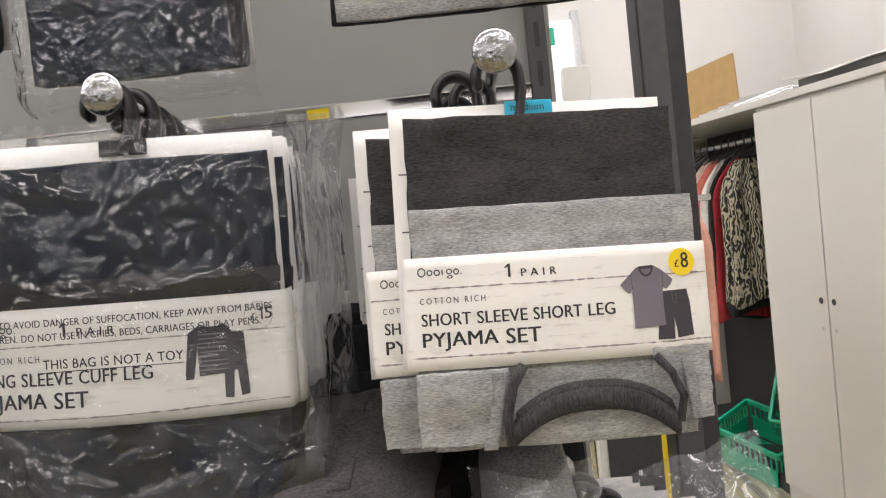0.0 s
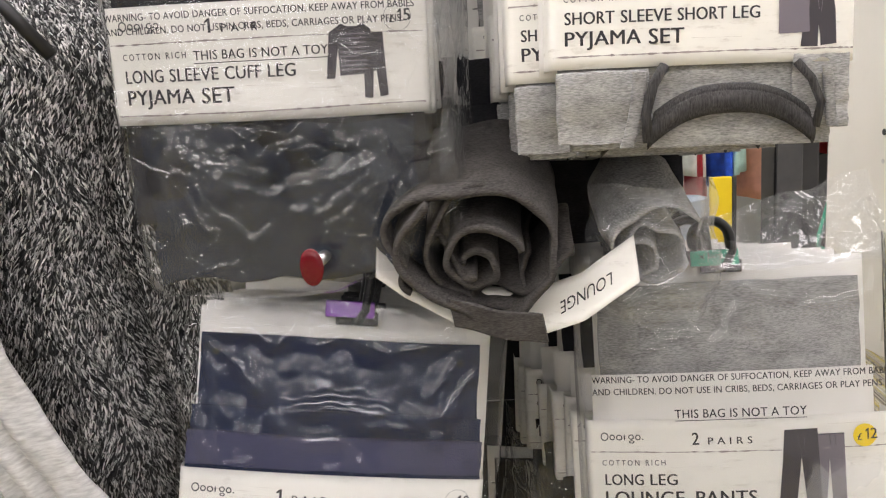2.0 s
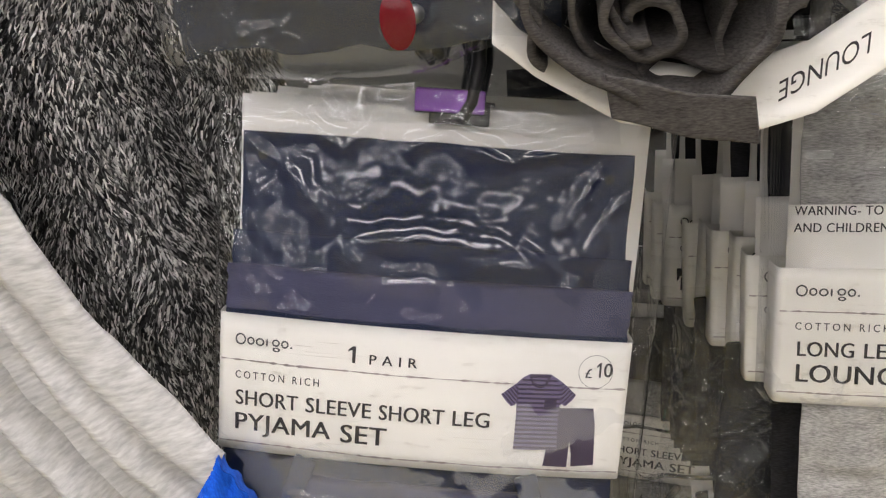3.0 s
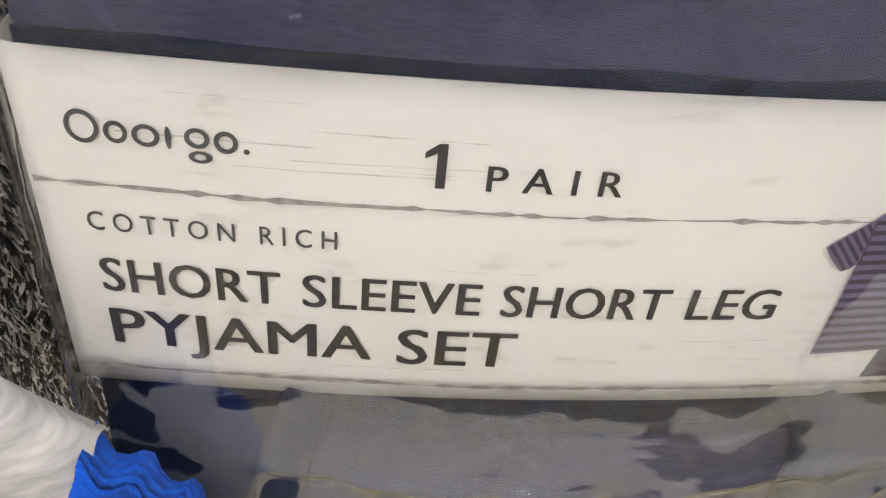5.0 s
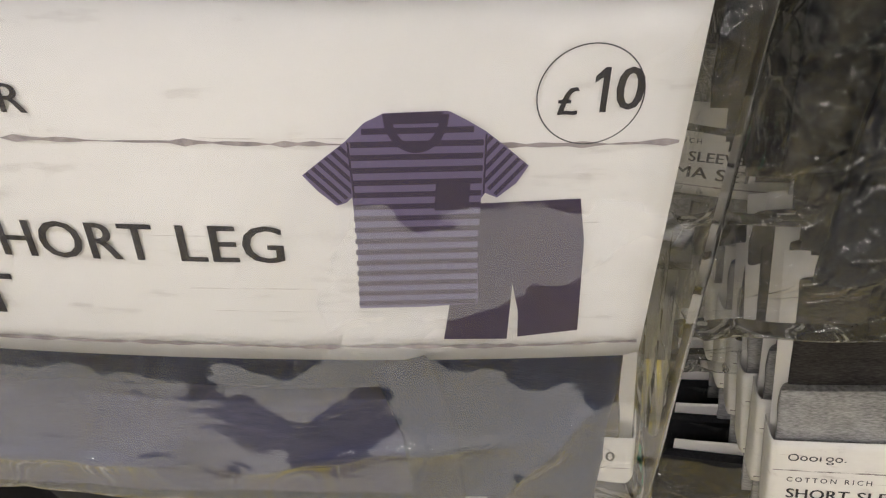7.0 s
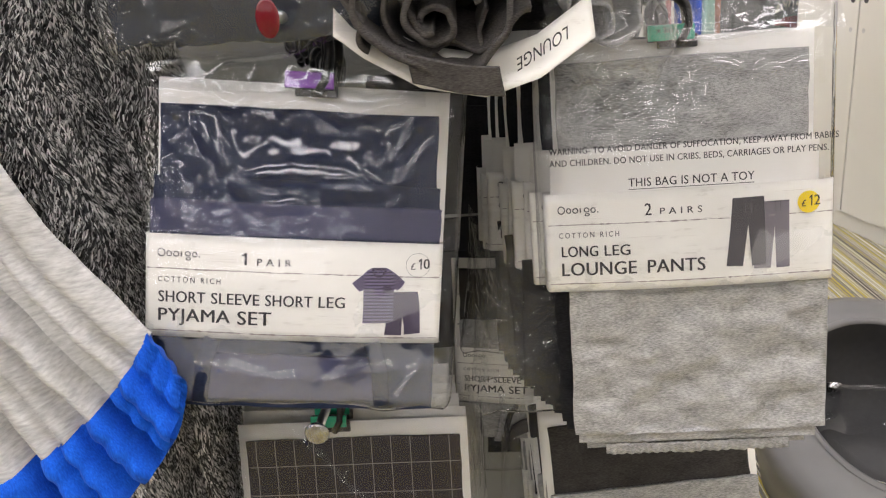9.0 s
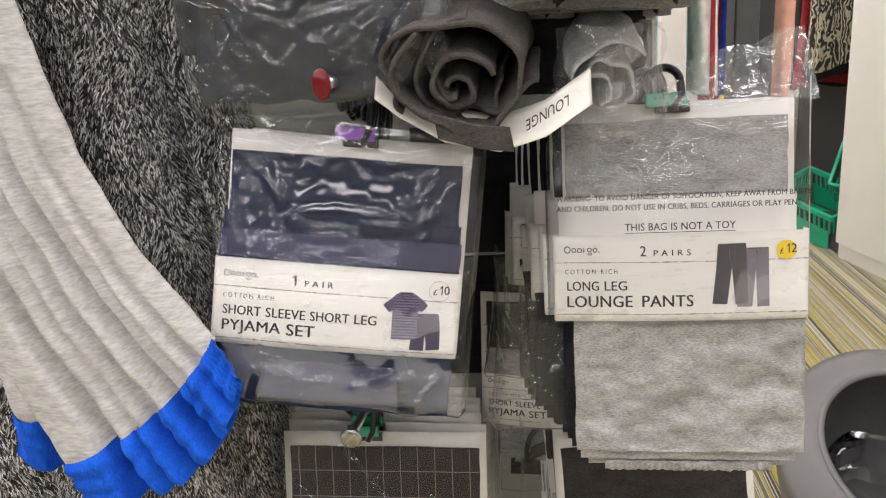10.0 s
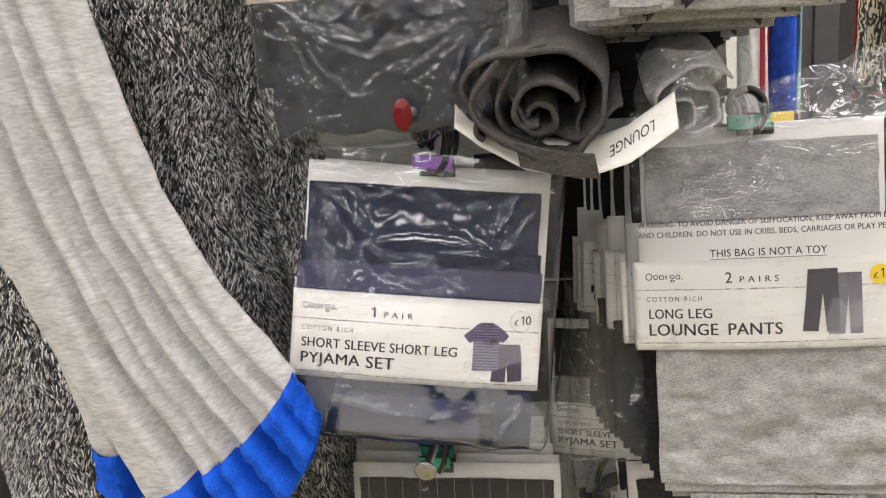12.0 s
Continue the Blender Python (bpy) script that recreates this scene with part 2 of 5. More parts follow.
M_LAMP = emitter("lamp_diffuser", (1.0, 0.955, 0.985), PANEL_STRENGTH)
M_GLOW = emitter("daylit_pane", (0.93, 0.97, 1.0), 1.6)


# ---- helpers for shapes ----
def part(name, me, mat, parent, label=""):
    """Links a mesh or a bmesh as one object under a thing or part."""
    if isinstance(me, bmesh.types.BMesh):
        data = bpy.data.meshes.new(name)
        me.to_mesh(data)
        me.free()
        me = data
    me.materials.append(mat)
    ob = new(name, me)
    ob.parent = parent
    if label:
        ob["label"] = label
    return ob


def thing(name, m, label, category, group="", kind=""):
    ob = new(name)
    ob.matrix_basis = m
    ob.empty_display_size = 0.05
    return tagged(ob, label, category, group, kind)


def mesh_of(verts, faces, smooth=True):
    me = bpy.data.meshes.new("mesh")
    me.from_pydata([tuple(map(float, v)) for v in verts], [], faces)
    me.polygons.foreach_set("use_smooth", [smooth] * len(me.polygons))
    me.update()
    return me


def grid_faces(nu, nv, base=0, flip=False):
    """Faces of a grid whose rows hold nu + 1 points."""
    out = []
    for j in range(nv):
        for i in range(nu):
            a = base + j * (nu + 1) + i
            q = (a, a + 1, a + nu + 2, a + nu + 1)
            out.append(q[::-1] if flip else q)
    return out


def vnoise(x, y, seed=0):
    """Smooth value noise in -1..1 on arrays."""
    xi, yi = np.floor(x).astype(np.int64), np.floor(y).astype(np.int64)
    fx, fy = x - xi, y - yi
    fx, fy = fx * fx * (3 - 2 * fx), fy * fy * (3 - 2 * fy)

    def h(a, b):
        n = (a * 374761393 + b * 668265263 + seed * 974634777) & 0x7FFFFFFF
        n = ((n ^ (n >> 13)) * 1274126177) & 0x7FFFFFFF
        return ((n ^ (n >> 16)) & 0xFFFF) / 32767.5 - 1
    return (h(xi, yi) * (1 - fx) + h(xi + 1, yi) * fx) * (1 - fy) + (h(xi, yi + 1) * (1 - fx) + h(xi + 1, yi + 1) * fx) * fy


def fbm(x, y, seed=0, octaves=3):
    return sum(vnoise(x * 2 ** k, y * 2 ** k, seed + k) / 2 ** k for k in range(octaves))


def creases(x, z, seed, count, w, h, amp, reach=0.12, lines=()):
    """Straight, sharp folds at random places of a sheet w by h round the origin, and along given lines
    (x0, z0, x1, z1, reach to the sides, height)."""
    rng = np.random.RandomState(seed)
    out = np.zeros_like(x)
    folds = []
    for _ in range(count):
        px, pz, a = rng.uniform(-w / 2, w / 2), rng.uniform(-h / 2, h / 2), rng.uniform(0, math.pi)
        a = a if rng.rand() < 0.5 else rng.normal(math.pi / 2, 0.6)
        long = rng.uniform(0.25, 1) * reach
        side = rng.uniform(0.004, 0.012)
        folds.append((px - long * math.cos(a), pz - long * math.sin(a), px + long * math.cos(a), pz + long * math.sin(a), side, rng.choice((-1, 1)) * rng.uniform(0.4, 1) * amp * side / 0.008))
    for x0, z0, x1, z1, side, tall in [*folds, *lines]:
        ln = math.hypot(x1 - x0, z1 - z0)
        cx, cz = (x1 - x0) / ln, (z1 - z0) / ln
        s = (x - x0) * cx + (z - z0) * cz
        d = (x - x0) * -cz + (z - z0) * cx + 0.0018 * np.sin(s * 70 + x0 * 90) + 0.0007 * np.sin(s * 260 + z0 * 70)
        grow = np.clip(1 - (2 * s / ln - 1) ** 4, 0, 1)
        out -= tall * np.exp(-np.sqrt(d * d + 0.7e-6) / (0.62 * side)) * grow
    return out


def fan(x, z, a0, a1, count, length, seed, side=0.008, tall=0.004):
    """Folds that spread from one drawn-in point, between two angles in degrees."""
    rng = np.random.RandomState(seed)
    out = []
    for k in range(count):
        a = radians(a0 + (a1 - a0) * (k + rng.uniform(0.2, 0.8)) / count)
        ln, st = length * rng.uniform(0.5, 1.1), rng.uniform(0.0, 0.02)
        out.append((x + st * math.cos(a), z + st * math.sin(a), x + ln * math.cos(a), z + ln * math.sin(a), side * rng.uniform(0.6, 1.3), tall * rng.uniform(0.6, 1.2)))
    return out


def slab(w, h, th, x0=0.0, z0=0.0, y0=0.0, nx=40, nz=40, seed=1, wobble=0.002, edge=0.0009, sharp=22, sag=0.0):
    """A folded cloth: closed, with rounded edges and soft dents; y0 is its front."""
    u = np.sin(np.linspace(-1, 1, nx + 1) * math.pi / 2)
    v = np.sin(np.linspace(-1, 1, nz + 1) * math.pi / 2)
    U, V = np.meshgrid(u, v)
    g = np.sqrt(np.clip(1 - np.abs(U) ** sharp, 0, 1)) * np.sqrt(np.clip(1 - np.abs(V) ** sharp, 0, 1))
    X = x0 + U * w / 2 + edge * vnoise(V * 5 + 3, U * 2, seed)
    Z = z0 + V * h / 2 + edge * vnoise(U * 5 + 9, V * 2, seed + 5) - sag * (1 - U ** 2) * (V > 0)
    n = wobble * np.clip(0.7 + fbm(X * 22 + 7, Z * 30, seed + 11), 0, 2)
    r = min(th / 2, 0.004)
    F = np.stack([X, y0 + r * (1 - g) + n * g, Z], -1).reshape(-1, 3)
    B = np.stack([X, y0 + r + (th - r) * g, Z], -1).reshape(-1, 3)
    k = len(F)
    return mesh_of(np.vstack([F, B]), grid_faces(nx, nz) + grid_faces(nx, nz, k, True))


def sheet(fn, nu, nv, th=0.0006):
    """A thin card or cloth with two faces and an edge; fn maps arrays u, v in 0..1 to x, y, z."""
    U, V = np.meshgrid(np.linspace(0, 1, nu + 1), np.linspace(0, 1, nv + 1))
    F = np.stack(fn(U, V), -1)
    du, dv = np.gradient(F, axis=1), np.gradient(F, axis=0)
    n = np.cross(du, dv)
    n /= np.linalg.norm(n, axis=-1, keepdims=True) + 1e-12
    F, B = F.reshape(-1, 3), (F - n * th).reshape(-1, 3)
    k, faces = len(F), grid_faces(nu, nv) + grid_faces(nu, nv, len(F), True)
    rim = [*range(nu + 1), *(j * (nu + 1) + nu for j in range(1, nv + 1)), *(nv * (nu + 1) + i for i in range(nu - 1, -1, -1)), *(j * (nu + 1) for j in range(nv - 1, 0, -1))]
    for a, b in zip(rim, rim[1:] + rim[:1]):
        faces.append((b, a, a + k, b + k))
    return mesh_of(np.vstack([F, B]), faces)


def film_sheet(fn, nu, nv):
    U, V = np.meshgrid(np.linspace(0, 1, nu + 1), np.linspace(0, 1, nv + 1))
    return mesh_of(np.stack(fn(U, V), -1).reshape(-1, 3), grid_faces(nu, nv))


def box(x0, x1, y0, y1, z0, z1, bevel=0.002, seg=2):
    bm = bmesh.new()
    bmesh.ops.create_cube(bm, size=1)
    bmesh.ops.transform(bm, matrix=Matrix.LocRotScale(((x0 + x1) / 2, (y0 + y1) / 2, (z0 + z1) / 2), None, (x1 - x0, y1 - y0, z1 - z0)), verts=bm.verts)
    if bevel:
        bmesh.ops.bevel(bm, geom=bm.edges[:], offset=bevel, segments=seg, affect="EDGES", profile=0.5)
    return bm


def tube(points, radius, sides=10, flat=1.0):
    """A round bar along points, closed at both ends."""
    P = [Vector(p) for p in points]
    verts, faces = [], []
    for i, p in enumerate(P):
        t = (P[min(i + 1, len(P) - 1)] - P[max(i - 1, 0)]).normalized()
        side = t.cross(Vector((0, 1, 0)))
        side = side.normalized() if side.length > 0.1 else Vector((1, 0, 0))
        up = t.cross(side)
        r = radius[i] if isinstance(radius, (list, tuple)) else radius
        for k in range(sides):
            a = 2 * math.pi * k / sides
            verts.append(p + side * r * math.cos(a) + up * r * flat * math.sin(a))
    for i in range(len(P) - 1):
        for k in range(sides):
            a, b = i * sides + k, i * sides + (k + 1) % sides
            faces.append((a, b, b + sides, a + sides))
    faces += [tuple(range(sides))[::-1], tuple(range(len(verts) - sides, len(verts)))]
    return mesh_of(verts, faces)


def revolve(profile, sides=48):
    """A turned body round z from (radius, height) pairs."""
    verts, faces = [], []
    for r, z in profile:
        verts += [(r * math.cos(2 * math.pi * k / sides), r * math.sin(2 * math.pi * k / sides), z) for k in range(sides)]
    for i in range(len(profile) - 1):
        for k in range(sides):
            a, b = i * sides + k, i * sides + (k + 1) % sides
            faces.append((a, b, b + sides, a + sides))
    return mesh_of(verts, faces)


def letters(string, x0, x1, z0, z1, spacing=1.0, bold=0.0):
    """Flat letters of the built-in font, fitted into a box: points (x, z, lift) and faces."""
    cu = bpy.data.curves.new("letters", "FONT")
    cu.body, cu.space_character = string, spacing
    cu.resolution_u = 3
    ob = new("letters", cu)
    me = ob.evaluated_get(bpy.context.evaluated_depsgraph_get()).to_mesh()
    v = np.array([p.co[:2] for p in me.vertices])
    f = [tuple(p.vertices) for p in me.polygons]
    ob.to_mesh_clear()
    bpy.data.objects.remove(ob)
    bpy.data.curves.remove(cu)
    lo, hi = v.min(0), v.max(0)
    v = (v - lo) / (hi - lo) * (x1 - x0 - bold, z1 - z0) + (x0, z0)
    v = np.hstack([v, np.zeros((len(v), 1))])
    if bold:
        k = len(v)
        v = np.vstack([v, v + (bold, 0, 0.00006)])
        f = f + [tuple(i + k for i in q) for q in f]
    return v, f


def figure_one(x0, x1, z0, z1):
    v, f = polygon([(0.55, 0), (1, 0), (1, 1), (0.62, 1), (0.0, 0.8), (0.0, 0.66), (0.55, 0.78)])
    return v * (x1 - x0, z1 - z0) + (x0, z0), f


def printed(name, v, f, surface, mat, parent, lift=0.0005, label=""):
    """Ink lying on a curved surface y(x, z)."""
    v = np.asarray(v, float)
    y = surface(v[:, 0], v[:, 1]) - lift - (v[:, 2] if v.shape[1] > 2 else 0)
    return part(name, mesh_of(np.stack([v[:, 0], y, v[:, 1]], -1), f, False), mat, parent, label)


def polygon(points):
    """A filled outline, split into triangles."""
    from mathutils.geometry import tessellate_polygon
    tri = tessellate_polygon([[Vector((x, z, 0)) for x, z in points]])
    return np.array(points, float), [tuple(t) for t in tri]


def disc(cx, cz, r, n=28, inner=0.0):
    a = np.linspace(0, 2 * math.pi, n, endpoint=False)
    ring = np.stack([cx + r * np.cos(a), cz + r * np.sin(a)], -1)
    if not inner:
        return ring, [tuple(range(n))]
    ins = np.stack([cx + inner * np.cos(a), cz + inner * np.sin(a)], -1)
    return np.vstack([ring, ins]), [(i, (i + 1) % n, n + (i + 1) % n, n + i) for i in range(n)]


def frame_of(tl, tr, br, bl):
    """The pose of a label from its corners: x along it, y away from the viewer, z up it; also its width and height."""
    tl, tr, br, bl = map(Vector, (tl, tr, br, bl))
    x = ((tr - tl) + (br - bl)).normalized()
    z = ((tl - bl) + (tr - br))
    z = (z - x * z.dot(x)).normalized()
    y = z.cross(x)
    m = Matrix((x, y, z)).transposed().to_4x4()
    m.translation = (tl + tr + br + bl) / 4
    return m, ((tr - tl).length + (br - bl).length) / 2, ((tl - bl).length + (tr - br).length) / 2


def bend(t, w, deep, z_mid, z_half, forward=0.0, z_top=0.2):
    """Bows a whole pack towards the viewer, most in its middle; forward: how far its foot swings out."""
    done = set()
    for ob in t.children_recursive:
        if ob.type != "MESH" or ob.data.name in done:
            continue
        done.add(ob.data.name)
        shift = ob.matrix_basis.translation
        if shift.length > 0:
            x, z = shift.x, shift.z
            shift.y -= deep * max(1 - (2 * x / w) ** 2, 0) * math.exp(-((z - z_mid) / z_half) ** 2) + forward * max(z_top - z, 0)
            ob.matrix_basis.translation = shift
            continue
        co = np.empty(len(ob.data.vertices) * 3, np.float32)
        ob.data.vertices.foreach_get("co", co)
        co = co.reshape(-1, 3)
        co[:, 1] -= deep * np.clip(1 - (2 * co[:, 0] / w) ** 2, 0, 1) * np.exp(-((co[:, 2] - z_mid) / z_half) ** 2) + forward * np.clip(z_top - co[:, 2], 0, 1)
        ob.data.vertices.foreach_set("co", co.ravel())
        ob.data.update()


# ---- the place ----
def structure(name, bm, mat, label, category=""):
    me = bpy.data.meshes.new(name)
    bm.to_mesh(me)
    bm.free()
    me.materials.append(mat)
    ob = new(name, me)
    return tagged(ob, label, category or name.split("_")[0], kind="structure")


structure("floor", box(-10, 4.5, -20, 8, -0.06, 0, 0), M_CARPET, "carpet with olive, cream and grey stripes", "floor")
structure("ceiling", box(-10, 4.5, -20, 6, 3.4, 3.5, 0), M_CEIL, "white tiled shop ceiling", "ceiling")
structure("wall_north", box(-10, 4.5, 5.5, 5.65, 0, 3.4, 0), M_WALL, "plain white painted shop wall", "wall")
# South and west walls are unseen; they close the room and dim reflections.
structure("wall_south", box(-10, 4.5, -20.15, -20.0, 0, 3.4, 0), M_WALL_DIM, "unseen wall closing the room, dimmed to cut reflections", "wall")
structure("wall_west", box(-10.15, -10.0, -20, 5.5, 0, 3.4, 0), M_WALL_DIM, "unseen wall closing the room, dimmed to cut reflections", "wall")
structure("wall_east", box(2.35, 2.5, -20, 5.5, 0, 3.4, 0), M_WALL, "plain white painted wall behind the wardrobe", "wall")

# ceiling lights
for x in (-7.8, -5.4, -3.0, -0.6, 1.5):
    for y in (-18.3, -14.9, -11.5, -8.1, -4.7, -1.3, 0.4, 2.1, 4.6):
        half = 1.16 if x < 1 else 0.8
        light = thing("ceiling_light", pose(x, y, 3.399, 0, 0, 0), "long white ceiling light with a glowing diffuser", "ceiling light", "ceiling lights")
        part("frame", box(-half, half, -0.23, 0.23, -0.04, 0, 0.004), M_WARD, light)
        part("diffuser", box(-half + 0.02, half - 0.02, -0.21, 0.21, -0.046, -0.041, 0), M_LAMP, light, "glowing diffuser")

# bright glazed door in the far wall
door = thing("door", pose(0.68, 5.44, 0), "tall glazed door with a green sign, in the far wall", "door", kind="structure")
part("pane", box(-0.22, 0.17, 0.02, 0.03, 0.1, 2.74, 0), M_GLOW, door, "daylit frosted pane")
part("frame", box(0.17, 0.22, 0.0, 0.055, 0, 2.8, 0.004), M_STEEL, door)
part("frame", box(-0.27, -0.22, 0.0, 0.055, 0, 2.8, 0.004), M_STEEL, door)
part("sign", box(-0.2, 0.05, 0.012, 0.019, 2.58, 2.7, 0.001), M_GREEN, door, "green sign")


# ---- shop fixture ----
def prong(x, z, y0, cap_mat, cap_label, group, tilt=0.0, r=0.019, tall=1.0):
    t = thing("display_hook", pose(x, y0, z), cap_label, "hook", group)
    part("bar", tube([(0, 0.004, 0), (0, 1.12 - y0, -0.02)], 0.006), M_STEEL, t)
    bm = bmesh.new()
    bmesh.ops.create_uvsphere(bm, u_segments=32, v_segments=16, radius=r, matrix=pose(0, 0, 0, 90 + tilt) @ Matrix.Diagonal((1, tall, 0.3, 1)))
    for f in bm.faces:
        f.smooth = True
    cap = part("cap", bm, cap_mat, t, cap_label)
    return t


gondola = thing("shop_fixture", pose(0, 0, 0), "grey shop display wall with black slotted uprights and chrome rails", "display stand")
part("back_panel", box(-2.2, 0.162, 1.16, 1.19, 0.1, 2.3, 0.002), M_PANEL, gondola)


def slotted_upright(x):
    bm = box(x - 0.013, x + 0.013, 1.135, 1.159, 0.05, 2.3, 0.001)
    up = part("upright", bm, M_UPRIGHT, gondola, "black slotted upright")
    v, f = [], []
    for i in range(40):
        z = 0.12 + i * 0.054
        k = len(v)
        v += [(x - 0.0035, 1.1345, z), (x + 0.0035, 1.1345, z), (x + 0.0035, 1.1345, z + 0.035), (x - 0.0035, 1.1345, z + 0.035)]
        f.append((k, k + 1, k + 2, k + 3))
    part("slotted_face", mesh_of(v, f, False), M_BINDARK, up)


slotted_upright(0.14)
slotted_upright(-0.86)
for z in (1.622, 1.19, 0.72):
    part("rail", box(-2.0, 0.125, 1.1, 1.115, z - 0.012, z + 0.012, 0.003), M_CHROME, gondola, "chrome rail")
part("sticker", box(-0.185, -0.155, 1.0985, 1.0995, 1.614, 1.628, 0), M_YELLOW, gondola, "yellow price sticker")
post = thing("post", pose(0.266, 0.98, 0), "black square metal post at the fixture's end", "post")
part("post_body", box(-0.027, 0.025, -0.02, 0.035, 0, 2.6, 0.003), M_POST, post)
part("post_face", box(-0.0265, 0.004, -0.024, -0.0205, 0.0, 2.6, 0.001), M_UPRIGHT, post, "lighter grey face strip")

prong(-0.285, 1.597, 0.70, M_CAP, "chrome display hook with a round end cap", "display hooks")
prong(0.055, 1.594, 0.685, M_CAP, "chrome display hook with a round end cap", "display hooks")
prong(-0.253, 1.189, 0.632, M_RED_REFLECTION, "chrome display hook, its cap's dark red reflection painted as colour", "display hooks", r=0.0105, tall=1.6)
prong(0.08, 1.20, 0.80, M_CAP, "chrome display hook with a round end cap", "display hooks")
prong(-0.295, 0.708, 0.742, M_CAP, "chrome display hook with a round end cap", "display hooks", r=0.015)


# ---- folded packs ----
def hanger(parent, x, ztop, zcard, y, tab=None, tab_text=""):
    """Broad black plastic hook over the bar with a coloured size tab."""
    r = 0.019
    pts = [(x + r * math.cos(a), y, ztop - r + r * math.sin(a)) for a in np.linspace(math.pi * 1.2, 0, 14)]
    pts += [(x + r + 0.001, y, ztop - r - 0.012), (x + r - 0.002, y, zcard + 0.004), (x + r - 0.01, y, zcard - 0.01)]
    part("hanger_hook", tube(pts, [0.003] + [0.0052] * (len(pts) - 1), 8, 2.3), M_BLACK, parent, "black plastic hanging hook")
    part("hanger_foot", box(x - 0.012, x + 0.03, y - 0.002, y + 0.002, zcard - 0.012, zcard + 0.002, 0.0015), M_BLACK, parent)
    if tab:
        part("tab_holder", box(x - 0.0225, x + 0.0265, y - 0.003, y + 0.001, zcard - 0.005, zcard + 0.0125, 0.0019, 3), M_BLACK, parent)
        tb = part("size_tab", box(x - 0.022, x + 0.026, y - 0.0065, y - 0.0031, zcard - 0.004, zcard + 0.012, 0.0016, 3), tab, parent, "coloured size tab")
        if tab_text:
            v, f = letters(tab_text, x - 0.014, x + 0.016, zcard + 0.002, zcard + 0.0095)
            printed("size_text", v, f, lambda a, b: np.full_like(a, y - 0.0066), M_INK, tb, 0.0003)


def short_set(art, w, h, surf, label, shirt_mat, line_mat, short_mat, striped):
    """The small picture of a short-sleeved shirt and shorts."""
    X = lambda u: (u - 0.5) * w
    Z = lambda v: (0.5 - v + art) * h

    def shape(name, pts, mat, lift):
        printed(name, *polygon([(X(a), Z(b)) for a, b in pts]), surf, mat, label, lift)
    shorts = [(0.836, 0.486), (0.923, 0.478), (0.931, 0.6), (0.937, 0.895), (0.881, 0.913), (0.879, 0.82), (0.872, 0.732), (0.871, 0.92), (0.812, 0.918), (0.82, 0.7)]
    shape("shorts_picture", shorts, short_mat, 0.0005)
    if not striped:
        shape("drawstring_picture", [(0.868, 0.51), (0.873, 0.6), (0.8745, 0.6), (0.87, 0.51)], shirt_mat, 0.0008)
        shape("drawstring_picture", [(0.884, 0.51), (0.88, 0.62), (0.8815, 0.62), (0.886, 0.51)], shirt_mat, 0.0008)
    body = [(0.762, 0.252), (0.812, 0.246), (0.826, 0.268), (0.841, 0.295), (0.858, 0.335), (0.877, 0.384), (0.868, 0.43), (0.853, 0.468), (0.843, 0.455), (0.84, 0.47), (0.839, 0.6), (0.842, 0.79),
            (0.79, 0.8), (0.736, 0.803), (0.737, 0.6), (0.735, 0.465), (0.73, 0.48), (0.722, 0.488), (0.708, 0.45), (0.696, 0.407), (0.713, 0.365), (0.732, 0.32), (0.747, 0.275)]
    shape("shirt_picture", body, shirt_mat, 0.0008)
    left, right = (lambda b: 0.748 - (b - 0.275) * 0.33 if b < 0.3 else 0.7355), (lambda b: 0.828 + (b - 0.275) * 0.4 if b < 0.31 else 0.84)
    if striped:
        for i in range(16):
            b = 0.285 + i * 0.0327
            shape("stripe_picture", [(left(b), b + 0.003), (right(b), b - 0.003), (right(b), b + 0.012), (left(b), b + 0.018)], line_mat, 0.0010)
        for (tx, tz), (cx, cz), (dx, dz), limit in (((0.73, 0.326), (0.697, 0.405), (0.026, 0.081), 0.7345), ((0.843, 0.3), (0.8765, 0.384), (-0.023, 0.08), 0.842)):
            for i in range(6):
                band = []
                for f in (i / 6 + 0.03, i / 6 + 0.11):
                    px, pz = cx + (tx - cx) * f, cz + (tz - cz) * f
                    k = min(1, (limit - px) / dx)
                    band.append(((px, pz), (px + dx * k, pz + dz * k)))
                (a, b), (c, d) = band
                shape("stripe_picture", [a, b, d, c], line_mat, 0.0010)
        shape("pocket_picture", [(0.803, 0.416), (0.831, 0.412), (0.83, 0.497), (0.802, 0.5)], short_mat, 0.0012)
    for p, q in (((0.733, 0.32), (0.736, 0.46)), ((0.841, 0.3), (0.841, 0.455))):
        shape("seam_picture", [p, (p[0] + 0.0016, p[1]), (q[0] + 0.0016, q[1]), q], line_mat, 0.0012)
    ring = np.linspace(0, math.pi, 15)
    outer = [(0.787 + 0.0255 * math.cos(a), 0.25 + 0.096 * math.sin(a)) for a in ring]
    inner = [(0.787 + 0.0185 * math.cos(a), 0.252 + 0.075 * math.sin(a)) for a in ring[::-1]]
    shape("collar_picture", outer + inner, short_mat, 0.0014)
    shape("collar_picture", [(0.766, 0.249), (0.808, 0.245), (0.806, 0.273), (0.769, 0.276)], short_mat, 0.0013)


